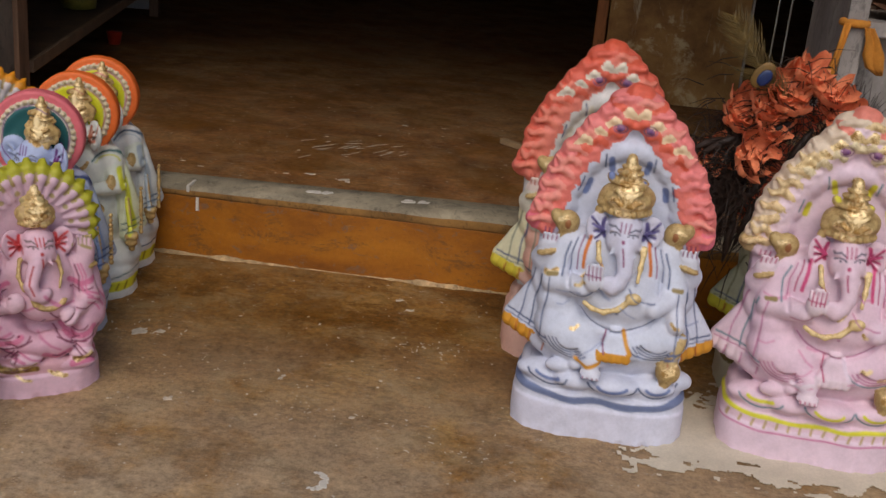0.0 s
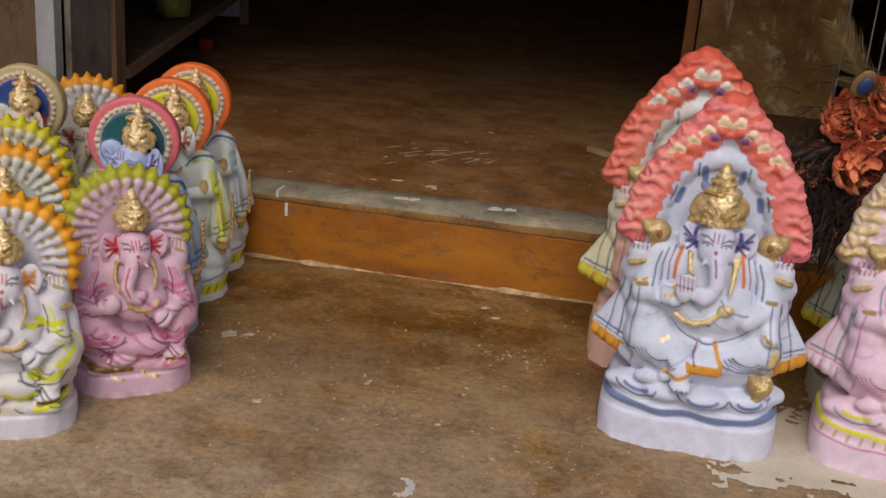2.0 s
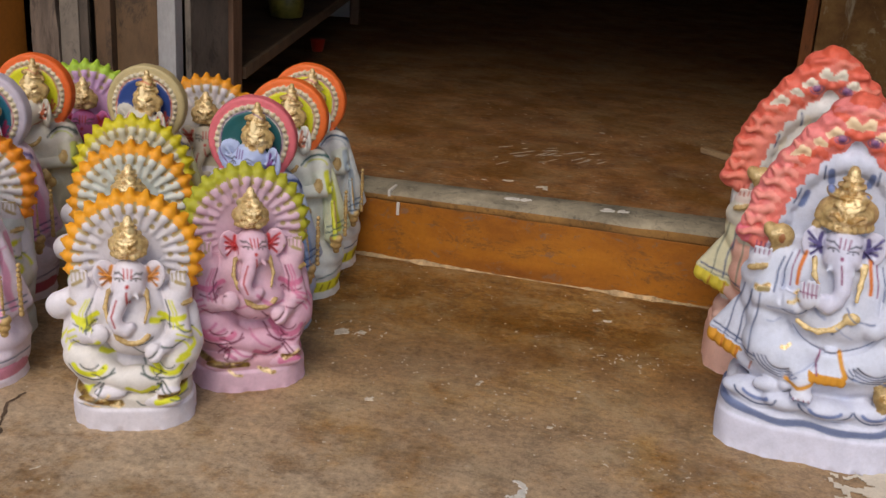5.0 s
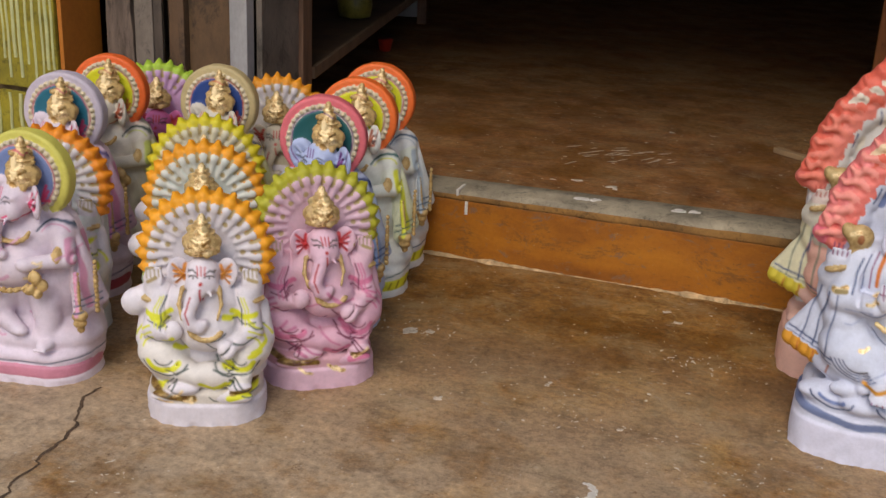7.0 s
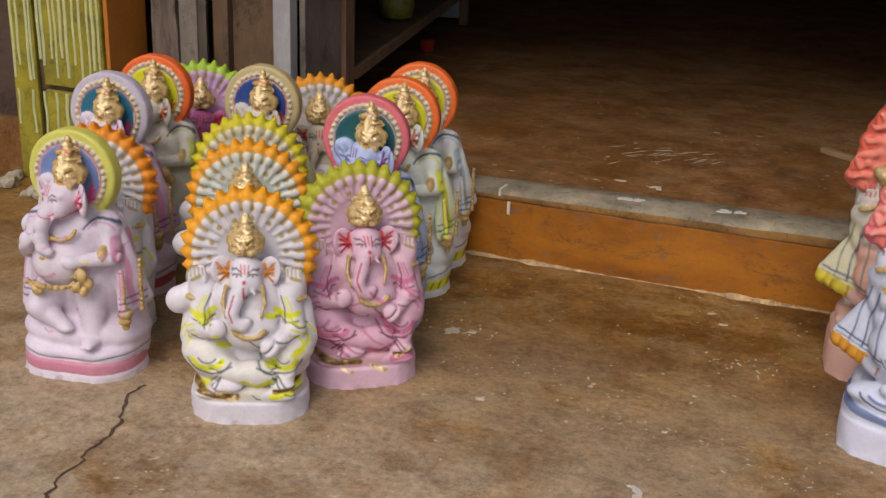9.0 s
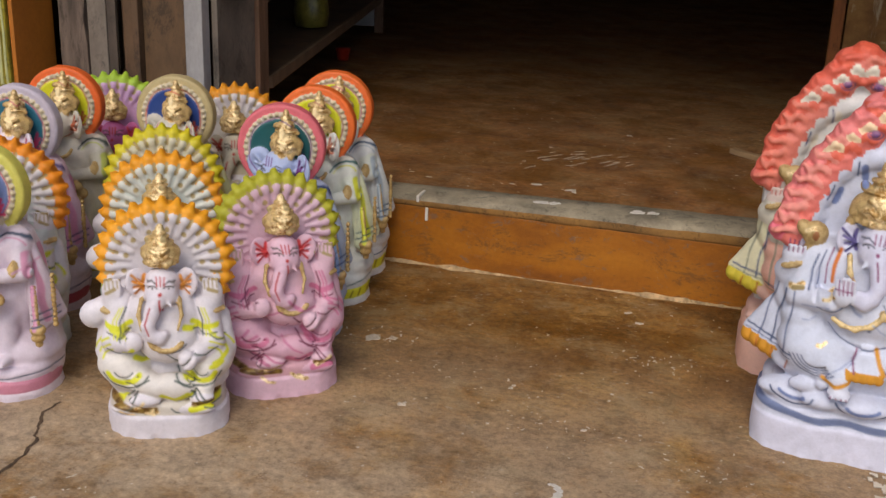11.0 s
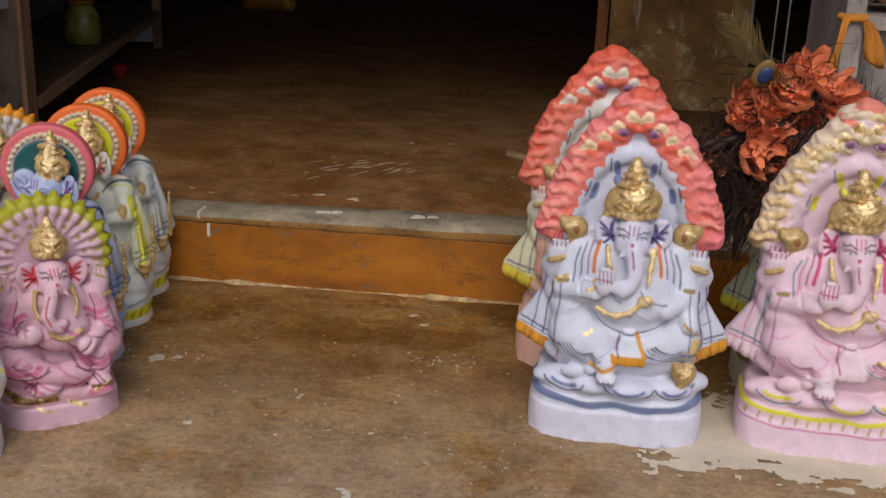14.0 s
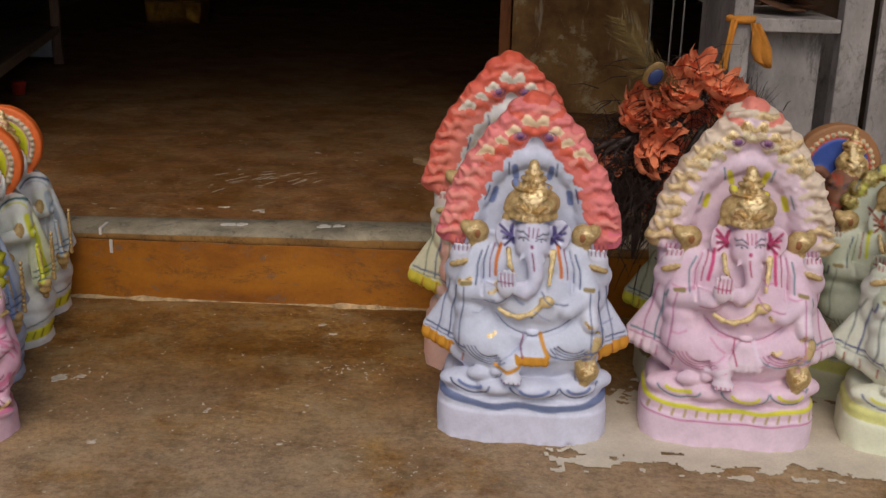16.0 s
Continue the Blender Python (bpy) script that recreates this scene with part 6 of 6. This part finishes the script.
def feather(name, pts, width, eye_at, label):
    ob = thing(name, label, "feather")
    part("quill", tube(pts, 0.0018, 6, None, [1 - 0.7 * i / (len(pts) - 1) for i in range(len(pts))]), M_BARB, ob)
    out = bmesh.new()
    rn3 = random.Random(5)
    P = [Vector(p) for p in pts]
    for i in range(150):
        f = 0.12 + 0.86 * i / 150
        k = f * (len(P) - 1)
        a, b = P[int(k)], P[min(int(k) + 1, len(P) - 1)]
        p = a.lerp(b, k - int(k))
        d = (b - a).normalized()
        side = d.cross(Vector((0, 1, 0))).normalized() * (1 if i % 2 else -1)
        w = width * (0.5 + 0.8 * math.sin(math.pi * min(1, f * 0.95))) * rn3.uniform(0.7, 1.15)
        tube([p, p + (side * 0.6 + d * 0.7) * w * 0.6 + Vector((0, rn3.gauss(0, 0.004), 0)), p + (side * 0.7 + d * 1.1) * w + Vector((0, rn3.gauss(0, 0.006), -0.004))], 0.0008, 4, out, [1, 0.8, 0.3])
    part("vane", out, M_BARB, ob, "olive-brown barbs")
    ring = bmesh.new()
    bmesh.ops.create_uvsphere(ring, u_segments=18, v_segments=9, radius=1.0, matrix=pose(*eye_at, 0, 35, 0) @ Matrix.Diagonal((0.017, 0.003, 0.026, 1)))
    part("eye_ring", ring, M_EYERING, ob, "bronze ring", True)
    spot = bmesh.new()
    bmesh.ops.create_uvsphere(spot, u_segments=16, v_segments=8, radius=1.0, matrix=pose(eye_at[0] + 0.003, eye_at[1] - 0.0025, eye_at[2] - 0.004, 0, 35, 0) @ Matrix.Diagonal((0.0115, 0.003, 0.016, 1)))
    part("eye_spot", spot, M_EYE, ob, "dark blue eye spot", True)
    return ob


feather("peacock_feather", [(0.43, 1.985, 0.56), (0.385, 1.975, 0.596), (0.34, 1.965, 0.632), (0.305, 1.965, 0.68), (0.275, 1.965, 0.722)], 0.036, (0.342, 1.955, 0.624), "olive peacock feather with blue eye stuck among the flowers")
tw = thing("wooden_stick", "short pale wooden stick lying on the shop floor", "stick", pose(-0.115, 3.145, STEP_Z + 0.009, 0, 0, -38))
part("stick", rough_box(-0.055, 0.055, -0.012, 0.012, -0.008, 0.008, 0.003, 0.002, 4), plain("pale_wood", "9a7c58", 0.8, 0.2, 20.0), tw)


# ---- marks on floor and step ----
def splat(bm, x, y, z, r, seed, h=0.0012, stretch=1.0, ang=0.0):
    n = 18
    c = bm.verts.new((x, y, z + h))
    ring, low = [], []
    for k in range(n):
        a = 2 * math.pi * k / n
        rr = r * (0.75 + 0.75 * noise.noise(Vector((math.cos(a) * 1.4 + seed * 3.1, math.sin(a) * 1.4, seed))))
        px, py = rr * math.cos(a) * stretch, rr * math.sin(a)
        px, py = px * math.cos(ang) - py * math.sin(ang), px * math.sin(ang) + py * math.cos(ang)
        ring.append(bm.verts.new((x + px, y + py, z + h)))
        low.append(bm.verts.new((x + px * 1.06, y + py * 1.06, z - 0.0005)))
    for k in range(n):
        bm.faces.new((c, ring[k], ring[(k + 1) % n]))
        bm.faces.new((ring[k], low[k], low[(k + 1) % n], ring[(k + 1) % n]))
    return bm


bm = bmesh.new()
for i, (x, y, r, st, an) in enumerate(((-0.77, 1.918, 0.016, 1.3, 0.3), (-0.615, 1.666, 0.009, 1.2, 0), (-0.447, 1.811, 0.005, 1.0, 0), (-0.454, 1.651, 0.004, 1, 0),
                                       (-0.292, 1.687, 0.005, 1.2, 0), (-0.269, 1.843, 0.004, 1, 0), (-0.462, 1.83, 0.005, 0.6, 0.4), (-0.45, 1.80, 0.004, 2, 1.2), (-0.73, 1.93, 0.008, 1.6, 0.2), (-0.30, 2.25, 0.006, 2.6, 0.6), (-0.27, 2.20, 0.006, 2.2, 0.2))):
    splat(bm, x, y, 0, r, i + 1.0, 0.001, st, an)
rn = random.Random(21)
for i in range(420):
    splat(bm, rn.uniform(-1.2, 0.4), rn.uniform(1.1, 2.34), 0, 0.0008 + 0.0022 * rn.random() ** 3, 50 + i, 0.0006, rn.uniform(1, 1.8), rn.uniform(0, 3))
for cx, cy, n, spread, size in ((-0.20, 2.02, 34, 0.045, 0.0035), (-0.74, 1.93, 22, 0.035, 0.0045), (-0.33, 1.68, 26, 0.05, 0.003), (-0.62, 1.80, 18, 0.06, 0.003), (-0.08, 1.62, 24, 0.05, 0.0032), (-0.95, 1.22, 16, 0.06, 0.004)):
    for i in range(n):
        splat(bm, rn.gauss(cx, spread), rn.gauss(cy, spread * 0.55), 0, size * rn.uniform(0.2, 0.7), 700 + i + cx * 10, 0.0006, rn.uniform(1, 3.2), rn.uniform(0, 3))
tagged(mesh_object("floor_specks", bm, M_DUST), "pale paint specks and drops on the cement ground", "paint specks", kind="stuff")
bm = bmesh.new()
for i, (x, y, r, st, an) in enumerate(((-0.509, 2.603, 0.012, 1.4, 0.4), (-0.50, 2.59, 0.008, 1.3, 2.0), (-0.60, 2.62, 0.007, 2.6, 0.1), (-0.66, 2.60, 0.004, 2, 0), (-0.462, 3.269, 0.007, 2.0, 2.6), (-0.095, 2.50, 0.008, 2.0, 0.1))):
    splat(bm, x, y, STEP_Z, r, i + 80.0, 0.001, st, an)
for i in range(90):
    splat(bm, rn.uniform(-1.0, 0.1), rn.uniform(2.46, 3.5), STEP_Z, 0.001 + 0.0028 * rn.random() ** 3, 300 + i, 0.0006, rn.uniform(1, 3), rn.uniform(-0.4, 0.4))
for i in range(26):
    splat(bm, rn.gauss(-0.56, 0.09), rn.gauss(2.93, 0.07), STEP_Z, rn.uniform(0.0012, 0.0024), 500 + i, 0.0006, rn.uniform(6, 16), rn.uniform(0.5, 1.1))
tagged(mesh_object("shop_floor_specks", bm, M_DUST), "pale paint specks on the shop floor", "paint specks", kind="stuff")
bm = bmesh.new()
for k in range(9):
    a = radians(100 - 205 * k / 8)
    splat(bm, -0.306 + 0.017 * math.cos(a), 1.470 + 0.024 * math.sin(a), 0, 0.0035 + 0.0045 * math.sin(math.pi * k / 8), 30 + k * 0.3, 0.001, 1.1, a)
tagged(mesh_object("paint_flake", bm, M_FLAKE), "curled white paint flake on the cement ground", "paint flake")
bm = bmesh.new()
box(-0.811, -0.804, 2.3660, 2.3705, 0.112, 0.144, 0.001, bm)
box(-0.834, -0.827, 2.366, 2.42, 0.155, 0.1712, 0.002, bm)
for dx, dy in ((-0.545, 2.425), (-0.515, 2.43), (-0.32, 2.43), (-0.285, 2.436)):
    splat(bm, dx, dy, 0.1738 + 0.01 * (dx + 0.545), 0.012, dx * 40, 0.0012, 1.6, 0.2)
tagged(mesh_object("paint_drips", bm, M_FLAKE), "short white paint drips on the step", "paint drips", kind="stuff")


def crack():
    pts = [(-1.170, 1.455), (-1.176, 1.412), (-1.152, 1.367), (-1.128, 1.326), (-1.113, 1.281), (-1.116, 1.231), (-1.101, 1.202), (-1.105, 1.171), (-1.099, 1.13), (-1.082, 1.09), (-1.07, 1.0), (-1.04, 0.9)]
    out = bmesh.new()
    rows = []
    for a, b in zip(pts, pts[1:]):
        for k in range(6):
            f = k / 6
            x, y = a[0] + (b[0] - a[0]) * f, a[1] + (b[1] - a[1]) * f
            j = noise.noise(Vector((x * 30, y * 30, 0))) * 0.005 + noise.noise(Vector((x * 90, y * 90, 0))) * 0.004
            w = 0.0030 + 0.0030 * noise.noise(Vector((x * 35, y * 35, 4)))
            rows.append((out.verts.new((x + j - w, y + j, 0.0012)), out.verts.new((x + j + w, y + j + 0.001, 0.0012))))
    for a, b in zip(rows, rows[1:]):
        out.faces.new((a[0], a[1], b[1], b[0]))
    return out


tagged(mesh_object("floor_crack", crack(), M_CRACK), "thin dark crack in the cement ground", "crack", kind="structure")


def spill():
    """The cream paint spill: a thin skin with a ragged, flaking edge."""
    out = bmesh.new()
    n = 0.004
    grid = {}
    for i in range(255):
        for j in range(112):
            x, y = 0.14 + i * n, 1.60 + j * n
            edge = min((x - 0.17) * 1.4, (y - 1.64 - 0.012 * math.sin(x * 23)) * 2.0, 1.98 - y, 0.5)
            f = edge * 9 + 1.0 * noise.noise(Vector((x * 26, y * 34, 1))) + 0.5 * noise.noise(Vector((x * 80, y * 80, 7)))
            hole = noise.noise(Vector((x * 17, y * 22, 12))) + 0.5 * noise.noise(Vector((x * 60, y * 60, 3)))
            grid[i, j] = (x, y) if f > 0.35 and hole < 0.62 + 0.8 * max(0, edge) else None
    verts = {}

    def v(i, j):
        if (i, j) not in verts:
            x, y = 0.14 + i * n, 1.60 + j * n
            jit = noise.noise_vector(Vector((x * 150, y * 150, 0))) * 0.0022
            verts[i, j] = out.verts.new((x + jit.x, y + jit.y, 0.0016))
        return verts[i, j]

    for (i, j), p in grid.items():
        if p:
            out.faces.new((v(i, j), v(i + 1, j), v(i + 1, j + 1), v(i, j + 1)))
    ext = bmesh.ops.extrude_face_region(out, geom=out.faces[:])
    for g in ext["geom"]:
        if isinstance(g, bmesh.types.BMVert):
            g.co.z += 0.0012
    return out


tagged(mesh_object("paint_spill", spill(), M_CREAM), "dried cream paint spill flaking off the ground", "paint spill", kind="structure")
